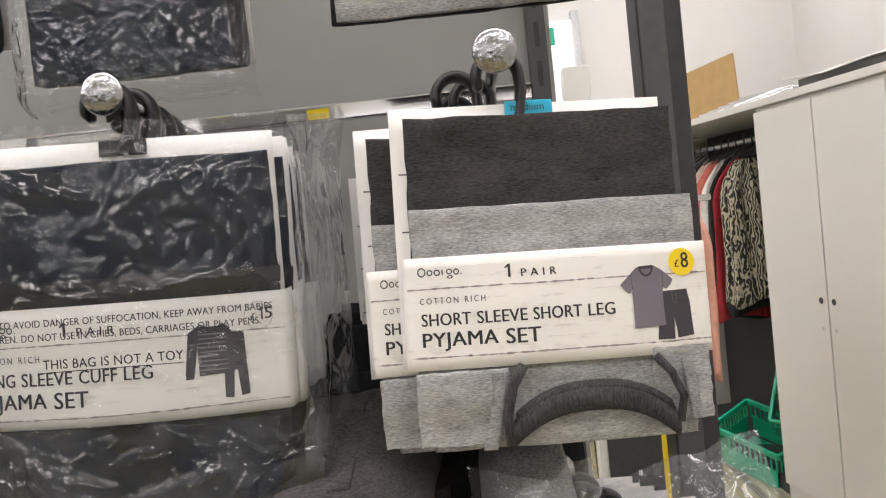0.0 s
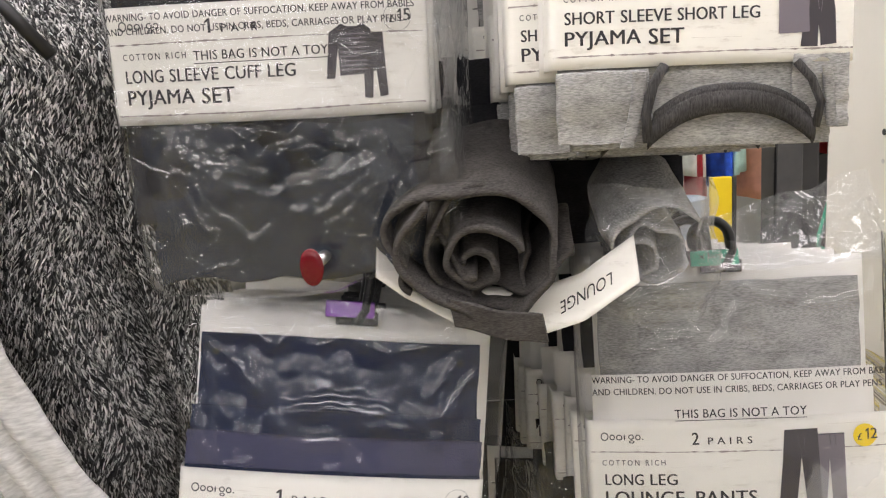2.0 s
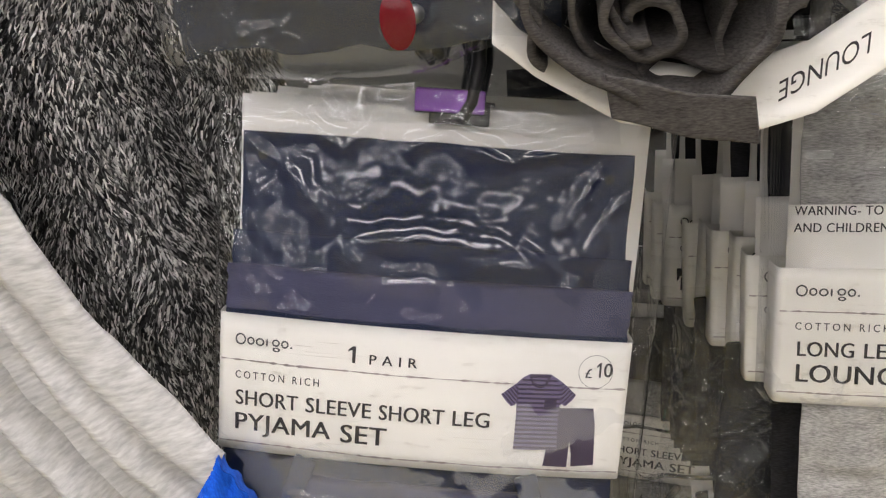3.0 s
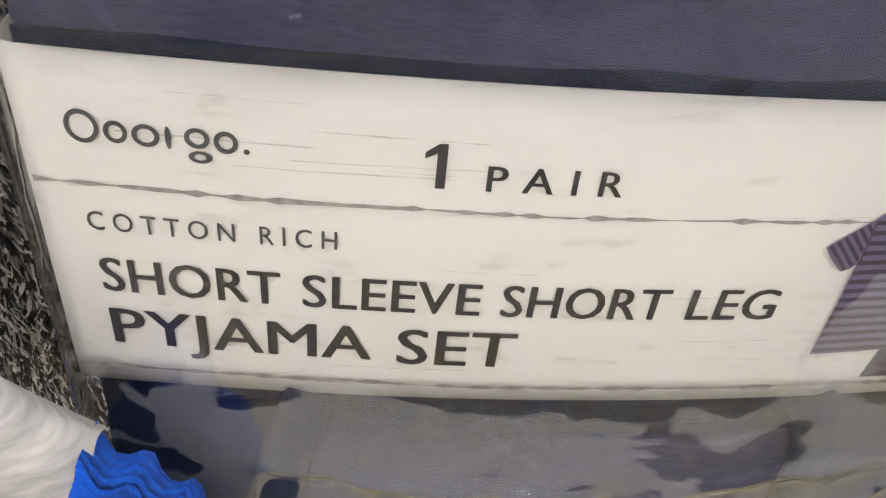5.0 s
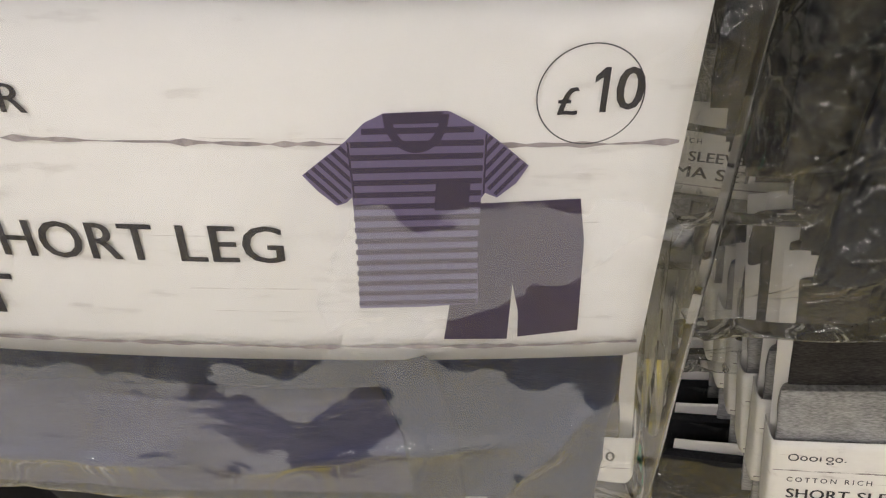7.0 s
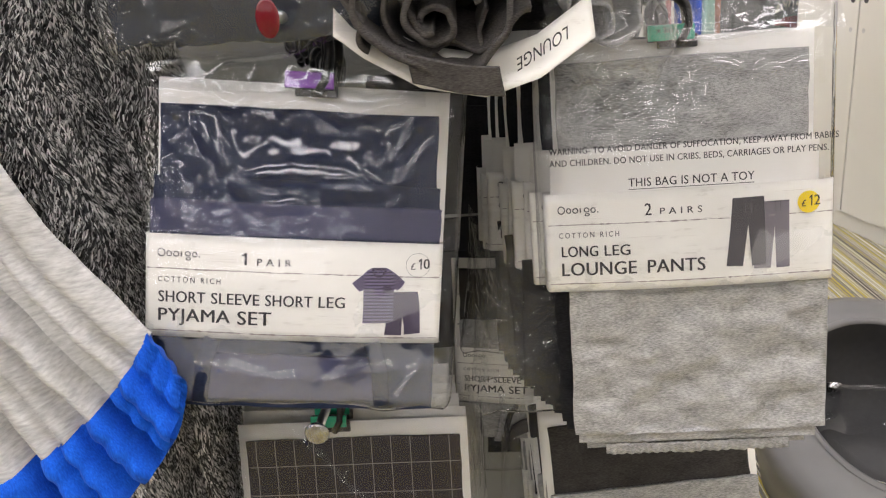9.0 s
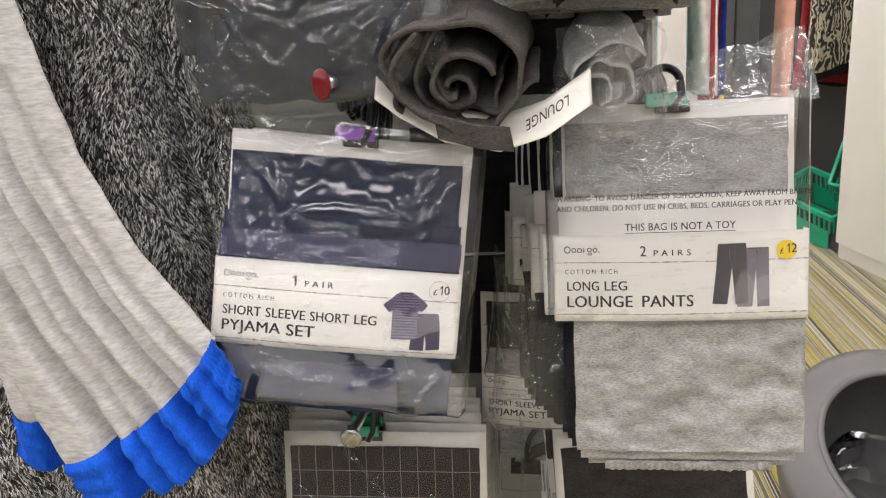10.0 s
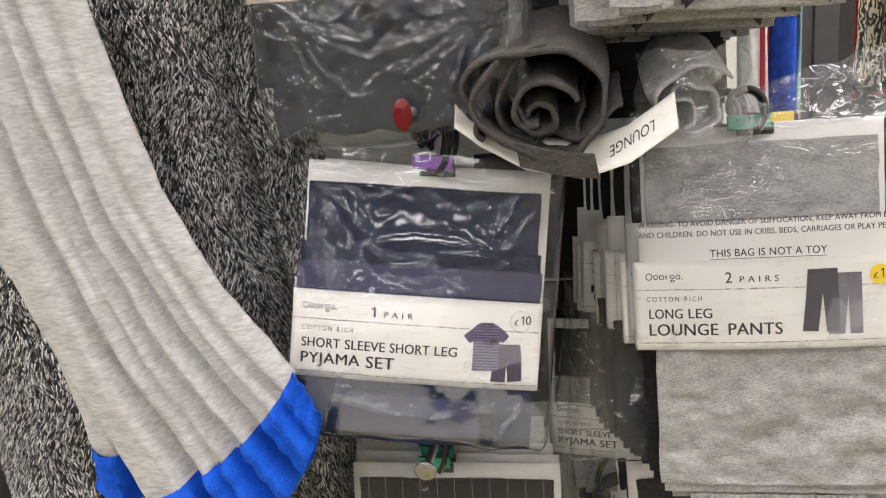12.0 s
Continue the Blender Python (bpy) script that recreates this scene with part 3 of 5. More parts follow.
def long_set(art, w, h, surf, label):
    X = lambda u: (u - 0.49) * w
    Z = lambda v: (0.5 - v + art) * h
    legs = [(0.8, 0.34), (0.862, 0.33), (0.87, 0.86), (0.845, 0.87), (0.832, 0.5), (0.822, 0.88), (0.797, 0.87)]
    printed("trousers_picture", *polygon([(X(a), Z(b)) for a, b in legs]), surf, M_DARKINK, label, 0.0005)
    body = [(0.735, 0.25), (0.755, 0.275), (0.785, 0.275), (0.8, 0.25), (0.825, 0.3), (0.84, 0.65), (0.82, 0.66), (0.812, 0.45), (0.812, 0.67), (0.725, 0.68), (0.722, 0.46), (0.708, 0.7), (0.682, 0.7), (0.697, 0.32)]
    printed("shirt_picture", *polygon([(X(a), Z(b)) for a, b in body]), surf, M_DARKINK, label, 0.0008)
    for i in range(9):
        b = 0.33 + i * 0.037
        printed("stripe_picture", *polygon([(X(0.727), Z(b)), (X(0.81), Z(b)), (X(0.81), Z(b + 0.012)), (X(0.727), Z(b + 0.012))]), surf, M_GREYINK, label, 0.0010)


def pants_pair(art, w, h, surf, label):
    X = lambda u: (u - 0.5) * w
    Z = lambda v: (0.5 - v + art) * h
    back = [(0.752, 0.2), (0.845, 0.2), (0.849, 0.868), (0.802, 0.872), (0.795, 0.45), (0.782, 0.87), (0.722, 0.868), (0.735, 0.5)]
    front = [(0.648, 0.15), (0.757, 0.145), (0.762, 0.5), (0.765, 0.83), (0.716, 0.838), (0.702, 0.42), (0.684, 0.836), (0.626, 0.828), (0.64, 0.45)]
    for p, mat, lift in ((back, M_GREYINK, 0.0005), (front, M_DARKINK, 0.0008)):
        printed("trousers_picture", *polygon([(X(a), Z(b)) for a, b in p]), surf, mat, label, lift)
    for a, b, mat in ((0.648, 0.757, M_INK), (0.765, 0.845, M_DARKINK)):
        printed("waistband_picture", *polygon([(X(a), Z(0.205)), (X(b), Z(0.205)), (X(b), Z(0.212)), (X(a), Z(0.212))]), surf, mat, label, 0.0011)
    for a, mat in ((0.69, M_GREYINK), (0.71, M_GREYINK), (0.795, M_DARKINK), (0.812, M_DARKINK)):
        printed("drawstring_picture", *polygon([(X(a), Z(0.2)), (X(a + 0.0025), Z(0.2)), (X(a + 0.005), Z(0.31)), (X(a + 0.0025), Z(0.31))]), surf, mat, label, 0.0011)


def plank_line(v0, w, h, surf, label, seed, thick=0.0017, u0=0.0, u1=1.0, mat=None):
    """A printed, broken joint between whitewashed boards, or a stretch of grain."""
    rng = np.random.RandomState(seed)
    n = max(int(90 * (u1 - u0)), 8)
    xs = np.linspace((u0 - 0.5) * w + 0.001, (u1 - 0.5) * w - 0.001, n)
    z = (0.5 - v0) * h + np.cumsum(rng.normal(0, 0.00007, n))
    t = thick * np.clip(0.6 + rng.normal(0, 0.32, n), 0.1, 1.2)
    v = np.vstack([np.stack([xs, z + t / 2], -1), np.stack([xs, z - t / 2], -1)])
    printed("plank_line", v, [(i, n + i, n + i + 1, i + 1) for i in range(n - 1)], surf, mat or M_LINE, label, 0.0004 if mat is None else 0.0003)


TITLES = {"short": ("1", "PAIR", (("SHORT", 0.043, 0.203), ("SLEEVE", 0.222, 0.385), ("SHORT", 0.404, 0.564), ("LEG", 0.584, 0.674)), (("PYJAMA", 0.043, 0.287), ("SET", 0.311, 0.426))),
          "long": ("1", "PAIR", (("LONG", 0.043, 0.172), ("SLEEVE", 0.192, 0.353), ("CUFF", 0.373, 0.49), ("LEG", 0.51, 0.597)), (("PYJAMA", 0.043, 0.27), ("SET", 0.293, 0.4))),
          "lounge": ("2", "PAIRS", (("LONG", 0.048, 0.178), ("LEG", 0.2, 0.291)), (("LOUNGE", 0.047, 0.312), ("PANTS", 0.35, 0.553)))}


def make_label(parent, w, h, kind, price, bulge, yellow, wrap=0.028, up=0.0):
    def surf(x, z):
        return -bulge * (1 - (2 * x / w) ** 2) * (0.6 + 0.8 * (0.5 - z / h))

    def fn(U, V):
        e = wrap / w * 2
        a = (U * 2 - 1) * (1 + e)
        over = np.clip(np.abs(a) - 1, 0, None) * w / 2
        x = np.clip(a, -1, 1) * w / 2 + np.sign(a) * 0.004 * (1 - np.exp(-over / 0.004)) * 0.6
        z = (V - 0.5) * h
        return x, surf(np.clip(a, -1, 1) * w / 2, z) + over, z
    lab = part("paper_band", sheet(fn, 64, 10, 0.0005), M_LABEL, parent, "white printed paper band")
    X = lambda u: (u - 0.5) * w
    Z = lambda v: (0.5 - v + up) * h
    n, pair, line1, line2 = TITLES[kind]

    def write(s, u0, u1, v1, v0, spacing=1.0, bold=0.0, mat=M_INK):
        v, f = letters(s, X(u0), X(u1), Z(v0), Z(v1), spacing, bold)
        printed("printed_text", v, f, surf, mat, lab)
    if n == "1":
        printed("printed_text", *figure_one(X(0.322), X(0.34), Z(0.268), Z(0.15)), surf, M_INK, lab)
    else:
        write(n, 0.344, 0.368, 0.15, 0.268, 1.0, 0.0004)
    write(pair, *((0.397, 0.543) if kind == "lounge" else (0.374, 0.49)), 0.2, 0.268, 1.7, 0.0003)
    write("COTTON RICH", 0.041, 0.253, 0.41, 0.465, 1.5, 0.0001, M_INK_GREY)
    for word, u0, u1 in line1:
        write(word, u0, u1, 0.55, 0.66, 1.04, 0.0005)
    for word, u0, u1 in line2:
        write(word, u0, u1, 0.72, 0.885 if "J" in word else 0.855, 1.04, 0.0007)
    # maker's mark: plain rings and dots
    for u0, u1, hi, dn, hole in ((0.039, 0.066, 0.137, 0.222, 0.72), (0.069, 0.088, 0.158, 0.215, 0.6), (0.091, 0.113, 0.16, 0.217, 0.62), (0.117, 0.122, 0.16, 0.217, 0),
                                 (0.132, 0.152, 0.158, 0.21, 0.6), (0.134, 0.153, 0.216, 0.248, 0.5), (0.155, 0.174, 0.16, 0.217, 0.6), (0.178, 0.183, 0.201, 0.215, 0)):
        v, f = disc(0, 0, 0.5, 24, hole / 2)
        v = np.stack([X((u0 + u1) / 2) + v[:, 0] * (u1 - u0) * w, (Z(hi) + Z(dn)) / 2 + v[:, 1] * (dn - hi) * h], -1)
        printed("maker_mark", v, f, surf, M_INK_GREY, lab)
    for k, v0 in enumerate((0.332, 0.938)):
        plank_line(v0 - up, w, h, surf, lab, 7 + k + int(1000 * w))
    grain = random.Random(int(w * 1e4))
    for k in range(16):
        u0 = grain.uniform(0, 0.8)
        plank_line(grain.uniform(0.04, 0.96), w, h, surf, lab, 30 + k, grain.uniform(0.0002, 0.0005), u0, u0 + grain.uniform(0.08, 0.22), M_GRAIN)
    if kind == "short":
        if yellow:
            short_set(up, w, h, surf, lab, M_GREYINK, M_DARKINK, M_DARKINK, False)
        else:
            short_set(up, w, h, surf, lab, M_LILAC, M_PLUM, M_PLUM, True)
    elif kind == "long":
        long_set(up, w, h, surf, lab)
    else:
        pants_pair(up, w, h, surf, lab)
    pu, pv = (0.92, 0.215) if not yellow else (0.912, 0.232)
    if yellow:
        printed("price_spot", *disc(X(pu), Z(pv), 0.0115), surf, M_YELLOW, lab, 0.0016, "yellow price spot")
    else:
        printed("price_ring", *disc(X(pu), Z(pv), 0.0119, 48, 0.0116), surf, M_INK_GREY, lab, 0.0004)
    top = 0.0017 if yellow else 0.0005

    def figure(v, f):
        printed("printed_text", v, f, surf, M_INK, lab, top)
    figure(*letters("£", X(pu - 0.025), X(pu - 0.009), Z(pv + 0.045), Z(pv - 0.02), 1.0, 0.0003))
    if len(price) > 1:
        figure(*figure_one(X(pu + 0.002), X(pu + 0.013), Z(pv + 0.04), Z(pv - 0.065)))
        figure(*letters(price[1], X(pu + 0.019), X(pu + 0.041), Z(pv + 0.035), Z(pv - 0.065), 1.0, 0.0004))
    else:
        figure(*letters(price, X(pu - 0.003), X(pu + 0.024), Z(pv + 0.055), Z(pv - 0.085), 1.0, 0.0005))
    return lab, surf


def film_front(parent, x0, x1, z0, z1, y, seed, mat, count=26, amp=0.004, back=0.03, nx=240, nz=270, skew=0.0, belly=0.004, reach=0.14, lines=(), tight=0.0, lift=0.0):
    """Polythene drawn over the front of a pack and turned back at its sides; tight: half the height of a band over which it lies smooth."""
    w, h = x1 - x0, z1 - z0
    mx, mz = (x0 + x1) / 2, (z0 + z1) / 2
    lines = [(a - mx, b - mz, c - mx, d - mz, e, f) for a, b, c, d, e, f in lines]

    def fn(U, V):
        a = U * 2 - 1
        x = x0 + U * w + skew * (1 - V) ** 2
        z = z0 + V * h + 0.003 * vnoise(U * 9, V * 2, seed + 3) + lift * np.clip(U - 0.55, 0, 1) * (1 - V) ** 2
        edge = np.clip((np.abs(a) - 0.93) / 0.07, 0, 1)
        low = np.clip((0.05 - V) / 0.05, 0, 1)
        c = creases(x - mx, z - mz, seed, count, w, h, amp, reach, lines)
        n = 0.0006 * fbm(x * 40, z * 40, seed, 2)
        if tight:
            calm = 1 - 0.93 * np.clip((tight + 0.008 - np.abs(z)) / 0.012, 0, 1) * np.clip((0.9 - np.abs(a)) / 0.06, 0, 1)
            c, n = c * calm, n * calm
        return x, y - belly * (1 - a ** 2) + np.clip(c, -0.025, 0.0015) + n + back * edge ** 2 + 0.02 * low ** 2, z
    ob = part("polythene_bag", film_sheet(fn, nx, nz), mat, parent, "clear creased polythene bag")
    ob.visible_shadow = False
    return ob, fn


WARNING = ("WARNING- TO AVOID DANGER OF SUFFOCATION, KEEP AWAY FROM BABIES", "AND CHILDREN. DO NOT USE IN CRIBS, BEDS, CARRIAGES OR PLAY PENS.", "THIS BAG IS NOT A TOY")


def warning(parent, x0, x1, z, y, gap, size, third):
    flat = lambda a, b: np.full_like(a, y)
    for i, s in enumerate(WARNING):
        if i < 2:
            v, f = letters(s, x0, x1 - 0.01 * i, z - i * gap, z - i * gap + size, 1.05, 0.0002)
        else:
            v, f = letters(s, *third, z - 0.003 - i * gap * 1.35, z - 0.003 - i * gap * 1.35 + size * 1.15, 1.05, 0.0002)
        printed("warning_text", v, f, flat, M_INK, parent, 0.0)
    zz = z - 0.003 - 2 * gap * 1.35 - 0.003
    printed("underline", *polygon([(third[0], zz), (third[1], zz), (third[1], zz + 0.0007), (third[0], zz + 0.0007)]), flat, M_INK, parent, 0.0)


def card(parent, x0, x1, z0, z1, y, seed=0, slots=()):
    ob = part("backing_card", sheet(lambda U, V: (x0 + U * (x1 - x0), y + 0.002 * vnoise(U * 3 + seed, V * 3, seed), z0 + V * (z1 - z0)), 12, 12, 0.0007), M_CARD, parent, "white backing card")
    for x, z in slots:
        part("card_slot", box(x, x + 0.012, y - 0.0035, y - 0.002, z, z + 0.0012, 0), M_BIN, ob)
    return ob


P1 = frame_of((-0.429, 0.69, 1.421), (-0.146, 0.692, 1.412), (-0.149, 0.706, 1.312), (-0.424, 0.68, 1.318))
P2 = frame_of((-0.037, 0.672, 1.431), (0.214, 0.692, 1.417), (0.212, 0.689, 1.329), (-0.039, 0.658, 1.336))
P3 = frame_of((-0.404, 0.639, 1.003), (-0.123, 0.674, 0.961), (-0.134, 0.646, 0.866), (-0.412, 0.621, 0.905))
P4 = frame_of((-0.017, 0.741, 0.985), (0.285, 0.747, 0.981), (0.278, 0.720, 0.882), (-0.010, 0.735, 0.877))


def long_pack(place, bagged=True):
    m, w, h = place
    t = thing("pyjama_pack", m, "long-sleeved navy pyjama set folded in a clear bag" if bagged else "folded navy pyjama set hanging behind another", "clothing pack", "packs of long pyjamas")
    card(t, -w / 2 + 0.0, w / 2 - 0.004, -0.05, 0.192, 0.03, 3)
    part("folded_trousers", slab(w - 0.012, 0.15, 0.014, 0, 0.098, 0.013, seed=3), M_NAVY_DARK, t)
    part("folded_top", slab(w - 0.006, 0.215, 0.02, 0.0, -0.035, 0.004, seed=4), M_BLACKISH, t)
    part("folded_hem", slab(w - 0.035, 0.14, 0.02, 0.004, -0.127, 0.0, seed=9, wobble=0.004, edge=0.004), M_NAVY_DARK, t)
    make_label(t, w, h, "long", "15", 0.0, False, up=0.02)
    if bagged:
        for x in (-0.118, 0.098):
            part("bag_hole", revolve([(0.0001, 0), (0.0036, 0)], 16), M_BLACK, t).matrix_basis = pose(x, -0.004, 0.158, 90)
        drawn = fan(0.105, 0.17, 190, 285, 9, 0.13, 4) + fan(-0.115, 0.17, 250, 350, 9, 0.13, 5) + fan(0.03, 0.2, 230, 310, 7, 0.12, 6, 0.007, 0.004)
        drawn += [(0.0, 0.06, 0.13, 0.07, 0.009, 0.005), (-0.1, 0.075, 0.02, 0.05, 0.008, 0.004)] + fan(-0.1, -0.07, 280, 350, 6, 0.14, 7, 0.01, 0.005) + fan(0.11, -0.08, 190, 260, 6, 0.12, 8, 0.01, 0.005)
        bag, fn = film_front(t, -w / 2 - 0.012, w / 2 + 0.02, -0.215, 0.205, -0.009, 21, M_FILM_CRISP, 46, 0.0045, skew=0.02, reach=0.06, lines=drawn, tight=h / 2, lift=0.09)
        warning(bag, -w / 2 + 0.008, w / 2 - 0.006, 0.037, -0.022, 0.0115, 0.0068, (-0.055, 0.06))
        part("polythene_side", film_sheet(lambda U, V: (w / 2 + 0.012 + 0.03 * U + 0.006 * vnoise(U * 4, V * 7, 3) + creases(U * 0.2 - 0.1, V * 0.36 - 0.18, 11, 34, 0.2, 0.36, 0.003, 0.06), 0.16 * U, -0.2 + V * (0.4 + 0.02 * U)), 60, 120), M_FILM_HAZE, t, "loose side of the bag").visible_shadow = False
    hanger(t, -0.004, 0.24, 0.19, 0.026)
    bend(t, w, 0.016, -0.06, 0.16, 0.06, 0.0)
    return t


def grey_pack(place, first=True):
    m, w, h = place
    t = thing("pyjama_pack", m, "short-sleeved grey and charcoal pyjama set in a paper band", "clothing pack", "packs of grey pyjamas")
    card(t, -0.132, 0.108, -0.05, 0.178, 0.032, 5, ((-0.126, 0.12), (-0.126, 0.07)))
    part("folded_shorts", slab(0.232, 0.17, 0.016, -0.004, 0.081, 0.013, seed=13, nz=50), M_CHAR, t, "folded charcoal shorts")
    part("folded_shirt", slab(w - 0.012, 0.186, 0.026, 0.0, -0.006, 0.003, seed=14, nx=60, nz=60, wobble=0.0025), M_GREY, t, "folded grey melange shirt")
    part("sleeve_fold", slab(0.075, 0.06, 0.012, -0.085, -0.078, -0.004, seed=15, wobble=0.003), M_GREY, t)
    part("shoulder_fold", slab(0.05, 0.06, 0.012, 0.098, -0.07, -0.004, seed=16, wobble=0.003), M_GREY, t)
    # ribbed neck opening
    def rib(x0, x1, zlow, zhigh, y, wd, name):
        def fn(U, V):
            a = U * 2 - 1
            x = x0 + U * (x1 - x0)
            z = zlow + (zhigh - zlow) * (1 - np.abs(a) ** 2.5) - (1 - V) * wd
            return x, y - 0.004 * np.sin(V * math.pi) + 0.0006 * np.sin(x * 2600), z
        part(name, sheet(fn, 120, 6, 0.003), M_RIB, t, "charcoal ribbed neckband")
    rib(-0.05, 0.09, -0.094, -0.066, -0.006, 0.02, "neckband")
    rib(-0.044, 0.086, -0.083, -0.0615, -0.003, 0.012, "neck_tape")
    part("neck_binding", tube([(-0.036, -0.004, -0.046), (-0.046, -0.007, -0.062), (-0.052, -0.009, -0.085), (-0.05, -0.008, -0.108)], 0.0042, 10, 1.0), M_RIB, t)
    part("neck_binding", tube([(0.074, -0.004, -0.046), (0.086, -0.007, -0.06), (0.094, -0.009, -0.08), (0.09, -0.008, -0.1)], 0.0036, 10, 1.0), M_RIB, t)
    part("neck_seam", sheet(lambda U, V: (-0.062 + U * 0.011 - 0.01 * (1 - V) ** 2, -0.0055 - 0.0008 * np.sin(V * 160), -0.112 + V * 0.062), 4, 60, 0.002), M_GREY, t, "grey ribbed seam")
    part("neck_seam", sheet(lambda U, V: (0.096 + U * 0.009 + 0.006 * (1 - V), -0.0055 - 0.0008 * np.sin(V * 160), -0.1 + V * 0.05), 4, 60, 0.002), M_GREY, t, "grey ribbed seam")
    part("lower_fold", slab(w - 0.03, 0.03, 0.028, 0.0, -0.098, 0.004, seed=17, wobble=0.003), M_GREY, t)
    make_label(t, w, h, "short", "8", 0.0, True, up=0.05)
    hanger(t, -0.034, 0.222, 0.165, 0.032)
    if first:
        tab = part("size_tab", box(-0.03, 0.012, 0.026, 0.030, 0.162, 0.180, 0.0019, 3), M_TEAL, t, "turquoise size tab")
        v, f = letters("medium", -0.025, 0.004, 0.1705, 0.177)
        printed("size_text", v, f, lambda a, b: np.full_like(a, 0.0258), M_INK, tab, 0.0003)
    bend(t, w, 0.009, -0.02, 0.14)
    return t


def navy_pack(place, bagged=True):
    m, w, h = place
    t = thing("pyjama_pack", m, "short-sleeved navy striped pyjama set folded in a clear bag", "clothing pack", "packs of navy pyjamas")
    card(t, -w / 2 + 0.002, w / 2 + 0.004, -0.05, 0.2, 0.034, 6, ((-w / 2 + 0.003, 0.11), (-w / 2 + 0.003, 0.05)))
    part("folded_shorts", slab(w - 0.012, 0.15, 0.012, 0.0, 0.1, 0.02, seed=23), M_NAVY, t, "folded navy shorts")
    part("folded_hem", slab(w - 0.004, 0.078, 0.014, 0.0, 0.066, 0.012, seed=24), M_NAVY, t)
    part("folded_band", slab(w - 0.002, 0.05, 0.012, 0.0, 0.058, 0.006, seed=25, wobble=0.001), M_PURPLE, t, "slate purple jersey band")
    part("folded_shirt", slab(w - 0.004, 0.172, 0.026, 0.0, -0.034, 0.002, seed=26, wobble=0.002), M_NAVY, t)
    part("neck_opening", slab(0.17, 0.045, 0.012, 0.0, -0.087, -0.005, seed=27, wobble=0.003), M_PURPLE, t)
    for x, lean in ((-0.085, 0.02), (0.085, -0.02)):
        part("neck_binding", tube([(x + lean * 0.4, -0.002, -0.05), (x, -0.004, -0.075), (x - lean * 0.2, -0.004, -0.112)], 0.008, 10, 0.5), M_NAVY, t)
    make_label(t, w, h, "short", "10", 0.0, False)
    if bagged:
        for x in (-0.115, 0.115):
            part("bag_hole", revolve([(0.0001, 0), (0.0032, 0)], 16), M_BLACK, t).matrix_basis = pose(x, -0.002, 0.16, 90)
        drawn = [(-0.147, 0.182, -0.135, 0.112, 0.006, 0.004), (-0.135, 0.112, -0.112, 0.056, 0.007, 0.004), (-0.127, 0.182, -0.108, 0.056, 0.006, 0.003),
                 (-0.131, 0.178, -0.096, 0.152, 0.007, 0.004), (-0.1, 0.155, -0.06, 0.11, 0.010, 0.006), (-0.062, 0.112, -0.032, 0.08, 0.009, 0.006), (-0.073, 0.143, -0.051, 0.111, 0.006, 0.004),
                 (-0.054, 0.111, 0.06, 0.112, 0.009, 0.007), (0.058, 0.113, 0.09, 0.097, 0.008, 0.006), (0.09, 0.1, 0.113, 0.17, 0.008, 0.006), (0.09, 0.101, 0.134, 0.156, 0.008, 0.006),
                 (0.091, 0.079, 0.12, 0.132, 0.008, 0.006), (-0.034, 0.08, 0.013, 0.083, 0.008, 0.004), (-0.146, 0.181, -0.084, 0.181, 0.006, 0.004), (-0.088, 0.182, -0.057, 0.166, 0.007, 0.004),
                 (-0.061, 0.166, -0.04, 0.191, 0.007, 0.004), (-0.02, 0.166, 0.008, 0.183, 0.007, 0.004), (0.004, 0.183, 0.054, 0.165, 0.007, 0.005), (0.05, 0.165, 0.13, 0.19, 0.008, 0.005),
                 (0.02, 0.103, 0.083, 0.095, 0.012, 0.006), (0.08, 0.122, 0.12, 0.172, 0.007, 0.005), (-0.1, -0.075, 0.02, -0.088, 0.012, 0.005), (0.02, -0.088, 0.12, -0.07, 0.012, 0.005), (0.13, -0.06, 0.1, -0.115, 0.008, 0.005),
                 (0.145, 0.05, 0.15, -0.1, 0.006, 0.004)]
        film_front(t, -w / 2 - 0.01, w / 2 + 0.02, -0.122, 0.212, -0.006, 45, M_FILM, 10, 0.0022, belly=0.002, reach=0.05, nx=280, nz=300, lines=drawn, tight=h / 2)
        part("polythene_top", film_sheet(lambda U, V: (-0.13 + U * 0.25, 0.0 + 0.03 * V + creases(U * 0.25 - 0.12, V * 0.08 - 0.04, 15, 60, 0.25, 0.08, 0.004, 0.04), 0.185 + V * (0.075 - 0.03 * U) + 0.005 * vnoise(U * 9, V, 4)), 140, 60), M_FILM_SOFT, t, "crumpled loose top of the bag").visible_shadow = False
    hanger(t, 0.004, 0.262, 0.2, 0.028, M_VIOLET if bagged else None, "")
    bend(t, w, 0.010, 0.0, 0.13)
    return t


